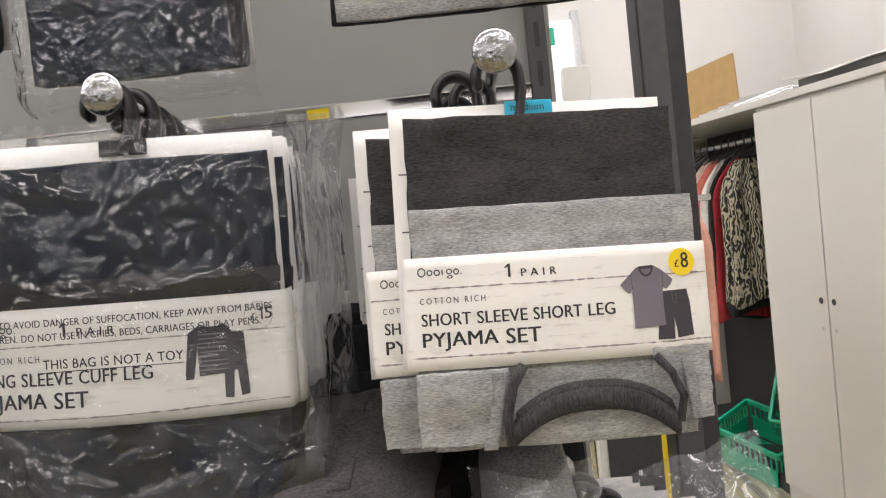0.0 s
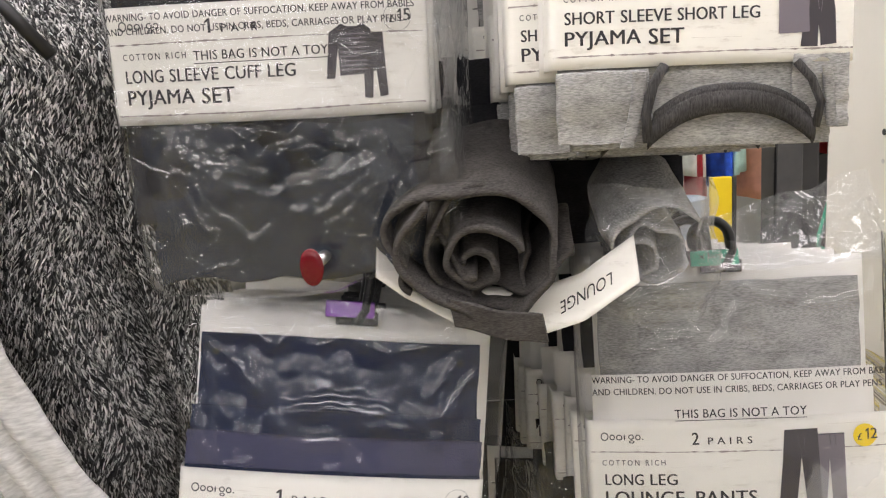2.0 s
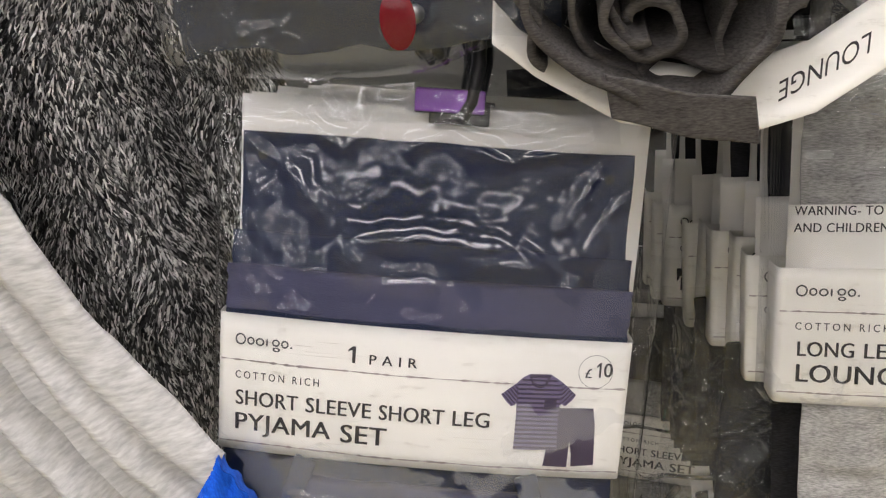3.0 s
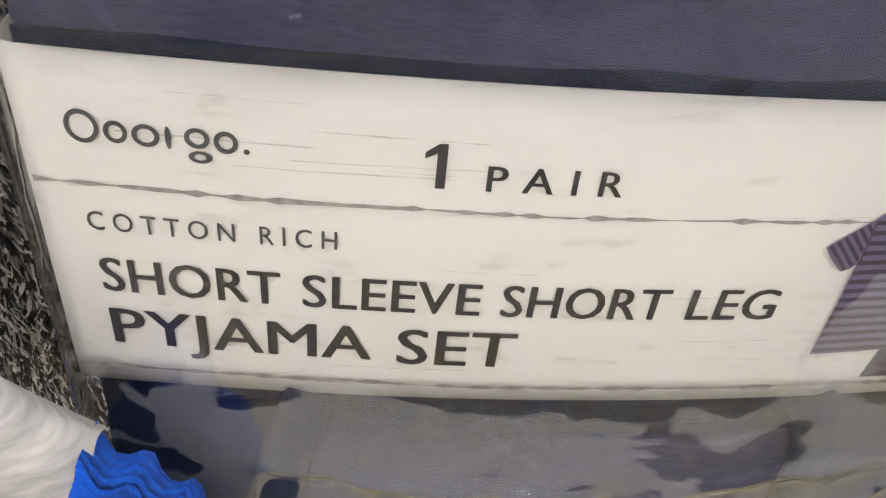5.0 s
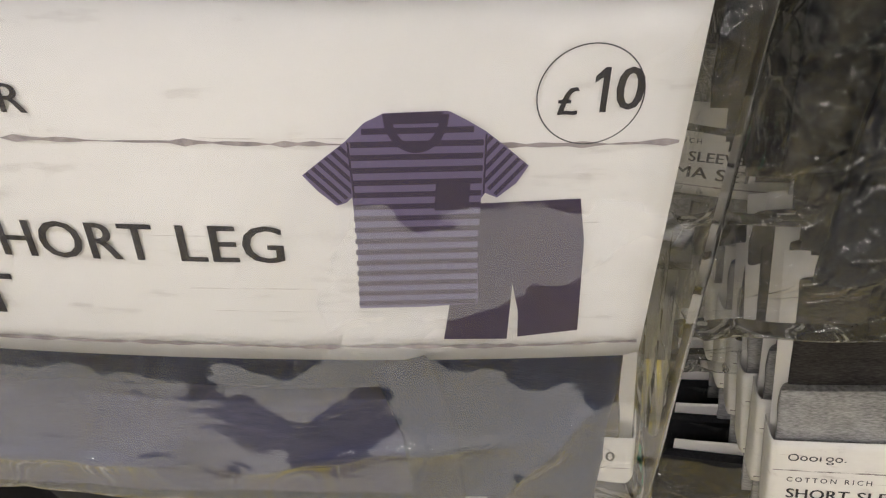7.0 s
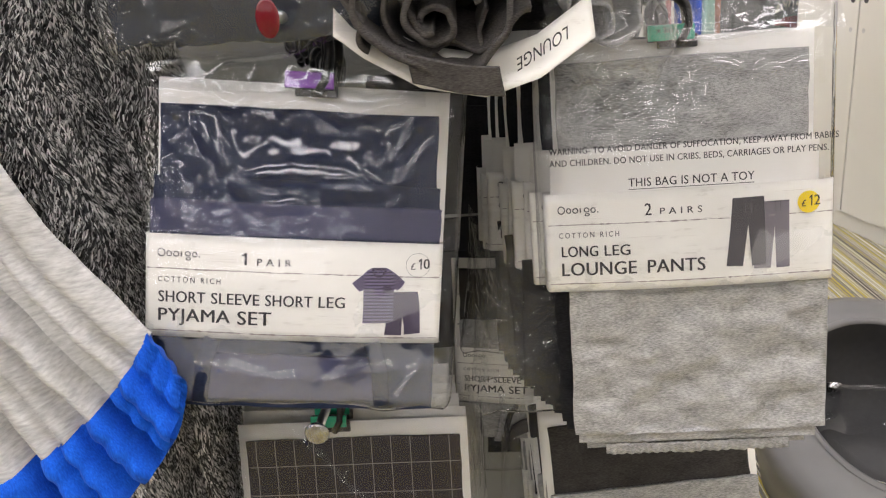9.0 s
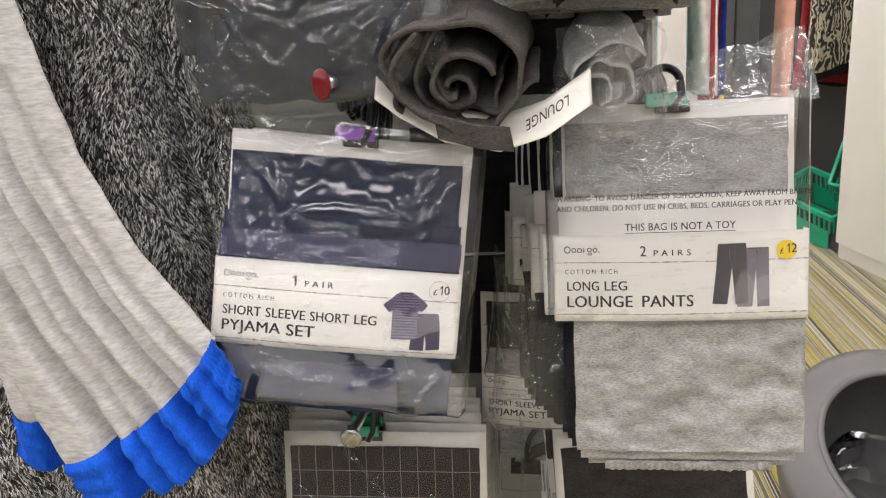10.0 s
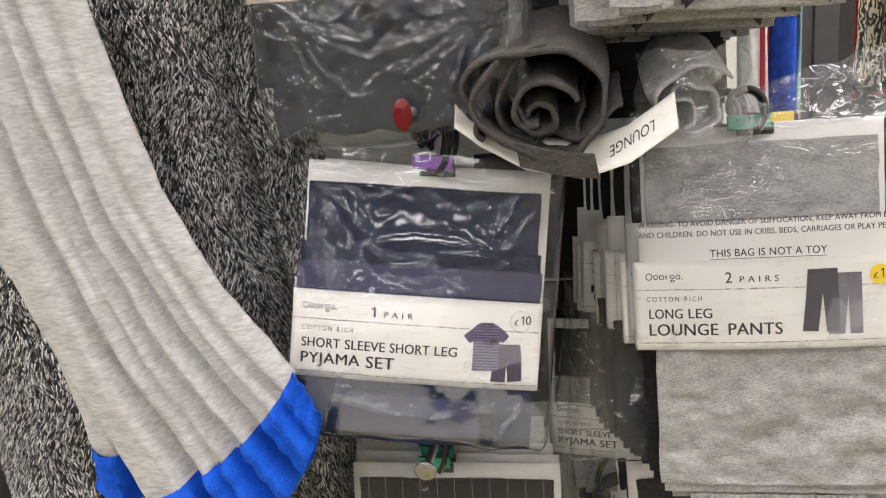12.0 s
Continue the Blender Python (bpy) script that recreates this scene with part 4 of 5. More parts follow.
def lounge_pack(place, bagged=True):
    m, w, h = place
    t = thing("lounge_pants_pack", m, "two pairs of grey lounge pants folded in a clear bag" if bagged else "pack of dark lounge pants behind the grey ones", "clothing pack", "packs of lounge pants")
    card(t, -w / 2 + 0.012, w / 2 - 0.008, -0.05, 0.208, 0.034, 7)
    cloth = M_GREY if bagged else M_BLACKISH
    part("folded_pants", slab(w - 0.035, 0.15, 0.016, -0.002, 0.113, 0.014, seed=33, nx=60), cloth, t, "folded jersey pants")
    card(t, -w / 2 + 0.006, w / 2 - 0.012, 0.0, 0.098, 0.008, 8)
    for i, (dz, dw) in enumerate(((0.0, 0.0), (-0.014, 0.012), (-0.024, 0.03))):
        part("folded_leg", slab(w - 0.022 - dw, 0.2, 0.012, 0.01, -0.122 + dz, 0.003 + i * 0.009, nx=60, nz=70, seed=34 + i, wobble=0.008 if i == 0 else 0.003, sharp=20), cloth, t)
    part("frayed_hem", sheet(lambda U, V: (-0.09 + U * 0.2, 0.016 + 0.0015 * np.sin(U * 130), -0.250 + V * 0.012 + 0.001 * vnoise(U * 20, V, 3)), 90, 3, 0.002), M_GREY, t)
    make_label(t, w, h, "lounge", "12", 0.0, True, up=0.02)
    if bagged:
        drawn = fan(0.0, 0.225, 200, 260, 4, 0.06, 3) + [(-0.12, 0.165, 0.0, 0.195, 0.008, 0.005), (0.0, 0.19, 0.06, 0.165, 0.008, 0.006), (0.06, 0.165, 0.14, 0.175, 0.008, 0.006), (-0.05, 0.2, 0.13, 0.205, 0.008, 0.005), (0.13, 0.2, 0.135, 0.15, 0.006, 0.005)]
        bag, fn = film_front(t, -w / 2 - 0.01, w / 2 + 0.006, -0.06, 0.232, -0.007, 58, M_FILM, 10, 0.0025, reach=0.05, lines=drawn, tight=0.13)
        warning(bag, -w / 2 + 0.004, w / 2 - 0.004, 0.095, -0.02, 0.012, 0.0075, (-0.065, 0.06))
        # loose top of the bag, standing up behind the card
        part("polythene_top", film_sheet(lambda U, V: (-0.02 + U * (w / 2 + 0.03), 0.0 + 0.06 * V + creases(U * 0.18 - 0.09, V * 0.1 - 0.05, 8, 30, 0.18, 0.1, 0.006, 0.07), 0.2 + V * (0.05 + 0.045 * U) + 0.006 * vnoise(U * 6, V, 4)), 70, 50), M_FILM_HAZE, t, "loose crumpled bag top").visible_shadow = False
    hanger(t, -0.012, 0.25, 0.208, 0.028, M_GREEN if bagged else None, "x large")
    bend(t, w, 0.008, 0.0, 0.2)
    return t


def row_behind(first, build, place, count, step, drift, second=(0.0, 0.0), loose=0.008):
    """More of the same packs on the hook, each behind the last."""
    rng = random.Random(count * 7 + int(step * 1e4))
    m, w, h = place
    base = build(place, False)
    base.matrix_basis = m @ pose(drift[0] + second[0], step, drift[1] + second[1], 0, rng.uniform(-1.5, 1.5), rng.uniform(-2, 2))
    for i in range(2, count + 1):
        copy_thing(base, m @ pose(drift[0] * i + rng.uniform(-loose, loose), step * i, drift[1] * i + rng.uniform(-loose, loose), 0, rng.uniform(-2, 2), rng.uniform(-3, 3)))


row_behind(long_pack(P1), long_pack, P1, 4, 0.036, (0.001, -0.002), (0.003, 0.0), 0.003)
row_behind(grey_pack(P2), grey_pack, P2, 7, 0.04, (-0.007, -0.002), (-0.024, -0.003))
row_behind(navy_pack(P3), navy_pack, P3, 8, 0.042, (-0.001, 0.002), (-0.004, 0.0), 0.003)
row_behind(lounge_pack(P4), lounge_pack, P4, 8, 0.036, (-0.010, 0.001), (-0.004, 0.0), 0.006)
stray = grey_pack((Matrix.Translation((-0.012, 1.0, 0.628)) @ pose(0, 0, 0, 0, 2, -4), P2[1], P2[2]))
stray["label"] = "grey pyjama set hanging deep behind the lounge pants"


def black_pack(y, dx):
    t = thing("pyjama_pack", pose(-0.04 + dx, y, 1.255), "folded black pyjama set behind other packs, added to darken the gaps", "clothing pack", "black packs")
    part("folded_trousers", slab(0.3, 0.2, 0.022, 0, 0.0, 0.0, seed=61, wobble=0.004), M_BLACKISH, t)
    part("folded_top", slab(0.27, 0.16, 0.02, 0.01, -0.03, -0.012, seed=62, wobble=0.004), M_BLACKISH, t)
    part("hanger_strap", box(0.06, 0.075, -0.016, -0.012, -0.14, 0.06, 0.001), M_BINDARK, t, "dark hanging strap")
    return t


def dark_bag(m, seed):
    """A navy set in a loose bag, behind the grey lounge pants."""
    t = thing("pyjama_pack", m, "dark navy set in a loose crumpled clear bag", "clothing pack", "bagged packs behind the lounge pants")
    card(t, -0.105, 0.13, -0.06, 0.02, 0.02, seed)
    part("folded_top", slab(0.25, 0.16, 0.018, 0.01, -0.075, 0.004, seed=seed, wobble=0.004), M_BLACKISH, t)
    film_front(t, -0.155, 0.14, -0.19, 0.025, -0.004, seed + 2, M_FILM_SOFT, 30, 0.004, nx=120, nz=140, reach=0.06, skew=-0.02, lines=fan(-0.15, -0.15, 20, 100, 6, 0.12, seed, 0.008, 0.005))
    return t


loose_bag = dark_bag(pose(0.075, 0.795, 0.885, -3, 2, 6), 91)
copy_thing(loose_bag, pose(0.058, 0.86, 0.9, -3, -2, 3))
copy_thing(loose_bag, pose(0.05, 0.93, 0.885, -2, 2, -3))
for i in range(5):
    copy_thing(loose_bag, pose(0.03 + 0.004 * i, 0.89 + 0.045 * i, 0.31, -2, 1 - i, 2 * i - 3))
copy_thing(loose_bag, pose(0.02, 1.07, 0.6, -2, 2, 2))
copy_thing(loose_bag, pose(0.08, 0.955, 0.6, -2, -2, 3))

black = black_pack(0.87, 0.0)
for i in range(1, 4):
    copy_thing(black, pose(-0.03 + 0.005 * i, 0.87 + 0.06 * i, 1.255, 0, 2 * i - 3, 3 - 2 * i))
# Two extra black copies set deep, added only to darken the lower gap.
copy_thing(black, pose(-0.09, 1.075, 0.98))
copy_thing(black, pose(-0.09, 1.075, 0.76))


# ---- rough garments at the side ----
def spine(points, v):
    p = np.array(points, float)
    s = np.linspace(0, 1, len(p))
    return [np.interp(v, s, p[:, k]) for k in range(p.shape[1])]


def coat():
    t = thing("fleece_coat", pose(0, 0, 0), "shaggy black and white fleece coat on a black hanger", "coat")

    def surf(U, V):
        a = radians(-95) + U * radians(200)
        z = 0.42 + V * 1.08
        top = np.clip((z - 1.36) / 0.14, 0, 1)
        rx = 0.345 * (1 - 0.32 * top ** 2) + 0.012 * np.sin(z * 9)
        ry = 0.165 * (1 - 0.45 * top ** 2)
        wave = U * 36 + z * 1.6 + 1.5 * np.sin(U * 11)
        fold = 0.042 * (np.abs(np.sin(wave / 2)) ** 0.8 - 0.6) * np.clip(1.35 - V, 0.3, 1) + 0.012 * fbm(U * 7, V * 5, 4)
        return -0.785 + (rx + fold) * np.sin(a), 0.87 - (ry + fold) * np.cos(a), z
    part("coat_body", sheet(surf, 220, 120, 0.006), M_FURBASE, t)
    rng = np.random.RandomState(4)
    n = 105000
    u, v = rng.uniform(0.36, 1, n), rng.uniform(0.1, 1, n)
    p = np.stack(surf(u, v), -1)
    q = np.stack(surf(u + 0.004, v), -1)
    r = np.stack(surf(u, v + 0.004), -1)
    nor = np.cross(q - p, r - p)
    nor /= np.linalg.norm(nor, axis=1, keepdims=True)
    side = (q - p) / np.linalg.norm(q - p, axis=1, keepdims=True)
    swirl = vnoise(u * 30, v * 22, 8)[:, None] * 0.7 + rng.normal(0, 0.35, (n, 1))
    dirn = np.array([0, 0, -1.0]) + side * swirl + nor * rng.uniform(0.15, 0.6, (n, 1))
    dirn /= np.linalg.norm(dirn, axis=1, keepdims=True)
    ln, wd = rng.uniform(0.006, 0.014, (n, 1)), rng.uniform(0.0005, 0.0011, (n, 1))
    a, b = p - side * wd, p + side * wd
    c, d = p + dirn * ln * 0.6 + side * wd * 0.9 + nor * 0.002, p + dirn * ln * 0.6 - side * wd * 0.9 + nor * 0.002
    e = p + dirn * ln
    V = np.stack([a, b, c, d, e], 1).reshape(-1, 3)
    F = []
    for i in range(n):
        k = 5 * i
        F += [(k, k + 1, k + 2, k + 3), (k + 3, k + 2, k + 4)]
    fur = part("fur", mesh_of(V, F, False), M_FUR, t, "shaggy black and white pile")
    fur["kind"] = "stuff"
    part("coat_hanger", tube([(-0.49, 0.7, 1.385), (-0.52, 0.69, 1.43), (-0.58, 0.7, 1.46), (-0.7, 0.78, 1.5)], 0.007, 8), M_BLACK, t, "black plastic hanger")


coat()


def trouser_leg(left, right, y_left, y_right, seed, ridges, thick=0.022):
    """A limp, flattened tube between two side lines given as (x, z), with long soft folds."""
    def fn(U, V):
        lx, lz = spine(left, V)
        rx, rz = spine(right, V)
        a = U * 2 * math.pi
        k = 0.5 - 0.5 * np.cos(a)
        front = np.sin(a)
        x, z = lx + (rx - lx) * k, lz + (rz - lz) * k
        y = y_left + (y_right - y_left) * k - front * thick
        d = np.zeros_like(x)
        for c, drift, wide, deep in ridges:
            q = (k - c - drift * (1 - V)) / wide
            d += deep * np.where(q < 0, np.exp(-(q * 2.2) ** 2), np.exp(-q * q * 0.5)) * (0.35 + 0.65 * V)
        sag = np.sin(math.pi * k) ** 0.8 * np.clip((V - 0.35) / 0.65, 0, 1) ** 2
        x, z = x + 0.04 * sag, z - 0.032 * sag
        y = y + np.where(front > 0, d, 0) * np.clip(front * 3, 0, 1)
        return x, y + 0.003 * fbm(k * 9, V * 14, seed), z
    return fn


def leg_mesh(fn, v0, v1, nu=96, nv=70):
    U, V = np.meshgrid(np.linspace(0, 1, nu + 1), np.linspace(v0, v1, nv + 1))
    return mesh_of(np.stack(fn(U, V), -1).reshape(-1, 3), grid_faces(nu, nv))


trousers = thing("jogging_bottoms", pose(0, 0, 0), "pale grey jogging bottoms with royal blue cuffs, hanging", "trousers")
A_L = [(-0.773, 1.452), (-0.734, 1.278), (-0.686, 1.067), (-0.629, 0.913), (-0.573, 0.789), (-0.553, 0.734)]
A_R = [(-0.580, 1.452), (-0.547, 1.259), (-0.515, 1.134), (-0.463, 1.018), (-0.396, 0.920), (-0.374, 0.874)]
B_L = [(-0.861, 1.452), (-0.822, 1.278), (-0.764, 1.105), (-0.711, 0.994), (-0.676, 0.816), (-0.680, 0.760)]
B_R = [(-0.668, 1.452), (-0.649, 1.278), (-0.610, 1.105), (-0.572, 0.994), (-0.533, 0.845), (-0.543, 0.778)]
for name, L, R, yl, yr, seed in (("front_leg", A_L, A_R, 0.545, 0.593, 2.0), ("rear_leg", B_L, B_R, 0.61, 0.63, 5.0)):
    fn = trouser_leg(L, R, yl, yr, int(seed), ((0.2, 0.14, 0.04, 0.05), (0.36, 0.1, 0.03, 0.022), (0.47, 0.05, 0.04, 0.045), (0.64, -0.02, 0.035, 0.055), (0.74, 0.02, 0.02, 0.015), (0.85, -0.06, 0.03, 0.02)))
    part(name, leg_mesh(fn, 0.0, 0.805), M_PALE, trousers)
    cuff = lambda U, V, f=fn: (lambda q: (q[0], q[1] - 0.003 + 0.0012 * np.sin(U * 420) + 0.003 * np.sin(U * 47) - 0.005 * np.abs(np.sin((V - 0.797) / 0.203 * math.pi * 3)), q[2]))(f(U, V))
    part("cuff", leg_mesh(cuff, 0.797, 1.0, 200, 14), M_BLUE, trousers, "royal blue ribbed cuff")


# ---- rolled packs between the rows ----
def spiral(cx, cz, r0, r1, turns, y0, depth, squash, seed, start=0.6):
    def fn(U, V):
        a = start + U * turns * 2 * math.pi
        r = r0 + (r1 - r0) * U ** 0.85
        r = r * (1 + 0.24 * vnoise(np.cos(a) * 1.6 + U * 3, np.sin(a) * 1.6, seed) * (0.4 + U)) + 0.004 * vnoise(a * 1.5, V * 3, seed + 2)
        back = depth * V
        y = y0 + back + 0.02 * U * (1 - V) + 0.006 * vnoise(a, V * 2, seed + 5) * (1 - V)
        off = np.clip(U * 1.6 - 0.35, 0, 1)
        return cx - 0.3 * r0 * off + r * np.cos(a) * (1 + 0.1 * V), y, cz - 0.16 * r0 * off + r * np.sin(a) * squash + 0.25 * back
    return fn


rolled = thing("rolled_garment", pose(0, 0, 0), "charcoal jersey pyjama set rolled up on its hook", "rolled clothing")
part("outer_turn", sheet(spiral(-0.095, 1.19, 0.081, 0.071, 1.2, 0.645, 0.2, 0.78, 3, 2.4), 170, 26, 0.005), M_ROLL, rolled)
part("second_turn", sheet(spiral(-0.092, 1.188, 0.069, 0.05, 0.75, 0.662, 0.16, 0.78, 6, 1.7), 130, 20, 0.004), M_ROLL, rolled)
part("inner_roll", sheet(spiral(-0.108, 1.176, 0.034, 0.008, 1.5, 0.655, 0.13, 0.95, 12, 0.3), 150, 18, 0.0055), M_ROLL, rolled)
part("inner_fold", sheet(lambda U, V: (-0.12 + U * 0.095, 0.672 + 0.08 * V + 0.012 * np.sin(U * 7 + V * 2), 1.146 + 0.03 * U * U + 0.03 * V + 0.008 * np.sin(U * 9)), 50, 24, 0.005), M_ROLL, rolled)
part("inner_fold", sheet(lambda U, V: (-0.155 + U * 0.04, 0.668 + 0.09 * V + 0.01 * np.sin(U * 5 + V * 3), 1.20 - 0.03 * U + 0.02 * V + 0.01 * np.sin(U * 6)), 40, 24, 0.005), M_ROLL, rolled)
part("hem_flap", sheet(lambda U, V: (-0.135 + U * 0.08 - 0.004 * V, 0.640 + 0.01 * (1 - U) + 0.003 * np.sin(U * 9), 1.107 + 0.016 * (1 - U) ** 1.5 + V * 0.026), 40, 14, 0.004), M_ROLL, rolled, "hanging charcoal hem")


def under_card(U, V):
    x, z = spine([(-0.205, 1.168), (-0.18, 1.146), (-0.13, 1.116), (-0.07, 1.104), (-0.02, 1.118), (0.03, 1.150)], U)
    return x, 0.668 + 0.03 * V + 0.004 * np.sin(U * 7), z + 0.036 * V


band = part("paper_band", sheet(under_card, 60, 6, 0.0006), M_LABEL, rolled, "white printed paper band, upside down")
v, f = letters("LOUNGE", -0.032, 0.014, 1.122, 1.134)
v = np.stack([-0.018 - (v[:, 0] + 0.009) , 1.128 - (v[:, 1] - 1.128)], -1)
v = np.stack([v[:, 0], v[:, 1] + 0.55 * (v[:, 0] + 0.02) + 0.014], -1)
printed("printed_text", v, f, lambda a, b: np.full_like(a, 0.6665), M_INK, band)

grey_roll = thing("rolled_garment", pose(0, 0, 0), "grey jersey rolled up in a clear bag", "rolled clothing")
part("roll", sheet(spiral(0.05, 1.168, 0.044, 0.008, 2.4, 0.70, 0.2, 0.95, 9), 160, 20, 0.003), M_GREY, grey_roll)
wrap = part("polythene_wrap", film_sheet(lambda U, V: (-0.005 + U * 0.12 + 0.006 * vnoise(V * 5, U, 3), 0.685 + 0.05 * (2 * U - 1) ** 2 + 0.02 * V + creases(U * 0.12 - 0.06, V * 0.13 - 0.065, 9, 30, 0.12, 0.13, 0.006, 0.06), 1.105 + V * 0.12 + 0.008 * vnoise(U * 5, V, 6)), 80, 80), M_FILM_HAZE, grey_roll, "clear crumpled bag")
wrap.visible_shadow = False

# ---- lower row ----
for name, corners, mat, lab in (("checked", ((-0.432, 0.80, 0.54), (-0.122, 0.80, 0.535), (-0.122, 0.78, 0.44), (-0.43, 0.78, 0.44)), M_CHECK, "plum checked pyjama set folded in a clear bag"),
                                ("grey", ((-0.01, 0.84, 0.47), (0.28, 0.85, 0.49), (0.28, 0.82, 0.395), (-0.01, 0.82, 0.38)), M_CHAR, "charcoal and grey pyjama set in a paper band")):
    place = frame_of(*corners)
    m, w, h = place
    t = thing("pyjama_pack", m, lab, "clothing pack", "packs in the lowest row")
    top = 0.178 if name == "checked" else 0.21
    card(t, -w / 2, w / 2, -0.05, top, 0.02, 9)
    part("folded_top", slab(w - 0.02, 0.2, 0.018, 0, top - 0.122, 0.012, seed=41), mat, t)
    if name == "grey":
        part("folded_shirt", slab(w - 0.005, 0.2, 0.026, 0.0, -0.006, 0.003, seed=42), M_GREY, t, "folded grey melange shirt")
    make_label(t, w, h, "short", "8" if name == "grey" else "10", 0.003, name == "grey")
    if name == "checked":
        film_front(t, -w / 2 - 0.005, w / 2 + 0.022, -0.15, top + 0.012, -0.008, 71, M_FILM, 24, 0.004)
        hanger(t, -0.03, top + 0.06, top, 0.014, M_GREEN)
    else:
        hanger(t, -0.03, top + 0.06, top, 0.014)
    for i in range(1, 6):
        copy_thing(t, m @ pose(-0.006 * i, 0.036 * i, 0.004 * i, 0, random.uniform(-2, 2), random.uniform(-2, 2)))

# ---- upper row, only its lower ends in view ----
for (x0, x1, zb, mat, bag) in ((-0.41, -0.19, 1.618, M_NAVY_DARK, True), (-0.1, 0.16, 1.648, M_GREY, False), (-0.72, -0.45, 1.66, M_NAVY_DARK, True)):
    t = thing("pyjama_pack", pose((x0 + x1) / 2, 0.80, zb), "folded pyjama set on the top row" + (" in a clear bag" if bag else ""), "clothing pack", "packs in the top row")
    w = x1 - x0
    part("folded_top", slab(w - 0.02, 0.3, 0.03, 0, 0.165, 0.004, seed=51), mat, t)
    part("folded_shirt", slab(w, 0.28, 0.03, 0.0, 0.16, 0.035, seed=52), M_BLACKISH, t)
    card(t, -w / 2, w / 2, 0.03, 0.38, 0.068, 2)
    if bag:
        film_front(t, -w / 2 - 0.01, w / 2 + 0.01, -0.012, 0.36, -0.004, 81, M_FILM_SOFT, 50, 0.005, reach=0.08)
    hanger(t, 0, 0.45, 0.38, 0.06)


# ---- wardrobe wall and clothes rail ----
ux, uy = Vector((0.21, -0.978)), Vector((0.978, 0.21))
ward_m = Matrix(((ux.x, uy.x, 0, 1.375), (ux.y, uy.y, 0, 3.73), (0, 0, 1, 0), (0, 0, 0, 1)))
wardrobe = thing("wardrobe", ward_m, "white laminate wardrobe with plain doors and clutter on top", "wardrobe")
part("carcass", box(0.0, 2.6, 0.02, 0.6, 0.0, 1.83, 0.002), M_WARD, wardrobe)
for i in range(6):
    d = part("door", box(0.004 + i * 0.42, 0.416 + i * 0.42, 0.0, 0.019, 0.08, 1.81, 0.002), M_WARD, wardrobe)
    for z in (0.97, 0.85):
        x = (0.38 if i % 2 == 0 else 0.04) + i * 0.42
        part("finger_hole" if z > 0.9 else "lock", revolve([(0.0005, 0), (0.014 if z > 0.9 else 0.01, 0)], 20), M_BINDARK if z > 0.9 else M_STEEL, d).matrix_basis = pose(x, -0.002, z, 90)
part("plinth", box(0.0, 2.6, 0.03, 0.6, 0, 0.078, 0.0), M_WARD, wardrobe)
part("worktop", box(-1.5, 2.6, -0.01, 0.62, 1.831, 1.865, 0.003), M_WARD, wardrobe)

rail = thing("clothes_rail", ward_m, "open bay with a white end panel, dark back and metal hanging rail", "clothes rail")
# The back is dark grey, the end panel white.
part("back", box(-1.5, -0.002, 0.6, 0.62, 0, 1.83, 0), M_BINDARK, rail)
part("end_panel", box(-1.52, -1.5, 0.0, 0.62, 0, 1.83, 0), M_WARD, rail)
part("hanging_rail", tube([(-1.5, 0.25, 1.72), (-0.002, 0.25, 1.72)], 0.014), M_STEEL, rail)


def garment(x, mat, label, w, top, bottom, seed, lean=0.0, y=0.25):
    t = thing("hanging_garment", ward_m @ pose(x, y, 0, 0, 0, lean), label, "garment", "clothes on the rail")

    def fn(U, V):
        a = U * 2 * math.pi
        z = bottom + (top - bottom) * V
        k = np.clip((V - 0.72) / 0.28, 0, 1)
        ry = w * (1 - 0.75 * k ** 2) * (0.9 + 0.2 * (1 - V))
        rx = 0.05 * (1 - 0.5 * k)
        n = 0.014 * np.sin(a * 6 + seed) + 0.01 * np.sin(a * 11 + V * 4)
        return (rx + n) * np.cos(a), (ry + n) * np.sin(a), z + 0.02 * np.sin(a * 3 + seed) * (1 - V)
    part("cloth", sheet(fn, 60, 24, 0.003), mat, t)
    part("hanger", tube([(0, -0.12, top - 0.02), (0, -0.03, top + 0.04), (0, 0, top + 0.05), (0, 0, 1.75)], 0.004, 6), M_BLACK, t)


cols = [("white", (0.7, 0.68, 0.64)), ("black", (0.015, 0.015, 0.018)), ("dark red", (0.28, 0.012, 0.02)), ("black", (0.02, 0.02, 0.022)), ("cream", (0.6, 0.5, 0.4)),
        ("coral", (0.55, 0.16, 0.12)), ("sky blue", (0.05, 0.25, 0.6)), ("black", (0.015, 0.015, 0.015))]
cloths = {n: plain(n.replace(" ", "_") + "_cloth", c, 0.85, grain=0.15, scale=30, relief=0.4) for n, c in cols}
M_GREYCLOTH = plain("grey_cloth", (0.2, 0.2, 0.2), 0.9, grain=0.1)
x = -0.30
for i, (n, c) in enumerate([("grey", 0), ("zebra", 0), ("black", 0), ("dark red", 0), ("black", 0), ("white", 0), ("coral", 0), ("cream", 0), ("black", 0), ("sky blue", 0), ("white", 0), ("black", 0), ("dark red", 0)]):
    mat = M_GREYCLOTH if n == "grey" else M_ZEBRA if n == "zebra" else cloths[n]
    lab = "black and gold animal print top on a hanger" if n == "zebra" else n + " garment on a black hanger"
    if n == "zebra":
        garment(-0.3, mat, lab, 0.17, 1.62, 0.9, i, 14, 0.13)
        continue
    garment(x, mat, lab, 0.14 if n == "grey" else 0.2, 1.64, 0.75 + 0.1 * random.random() - (0.15 if n == "grey" else 0), i, random.uniform(-8, 8), 0.36 if n == "grey" else 0.22)
    x -= 0.075

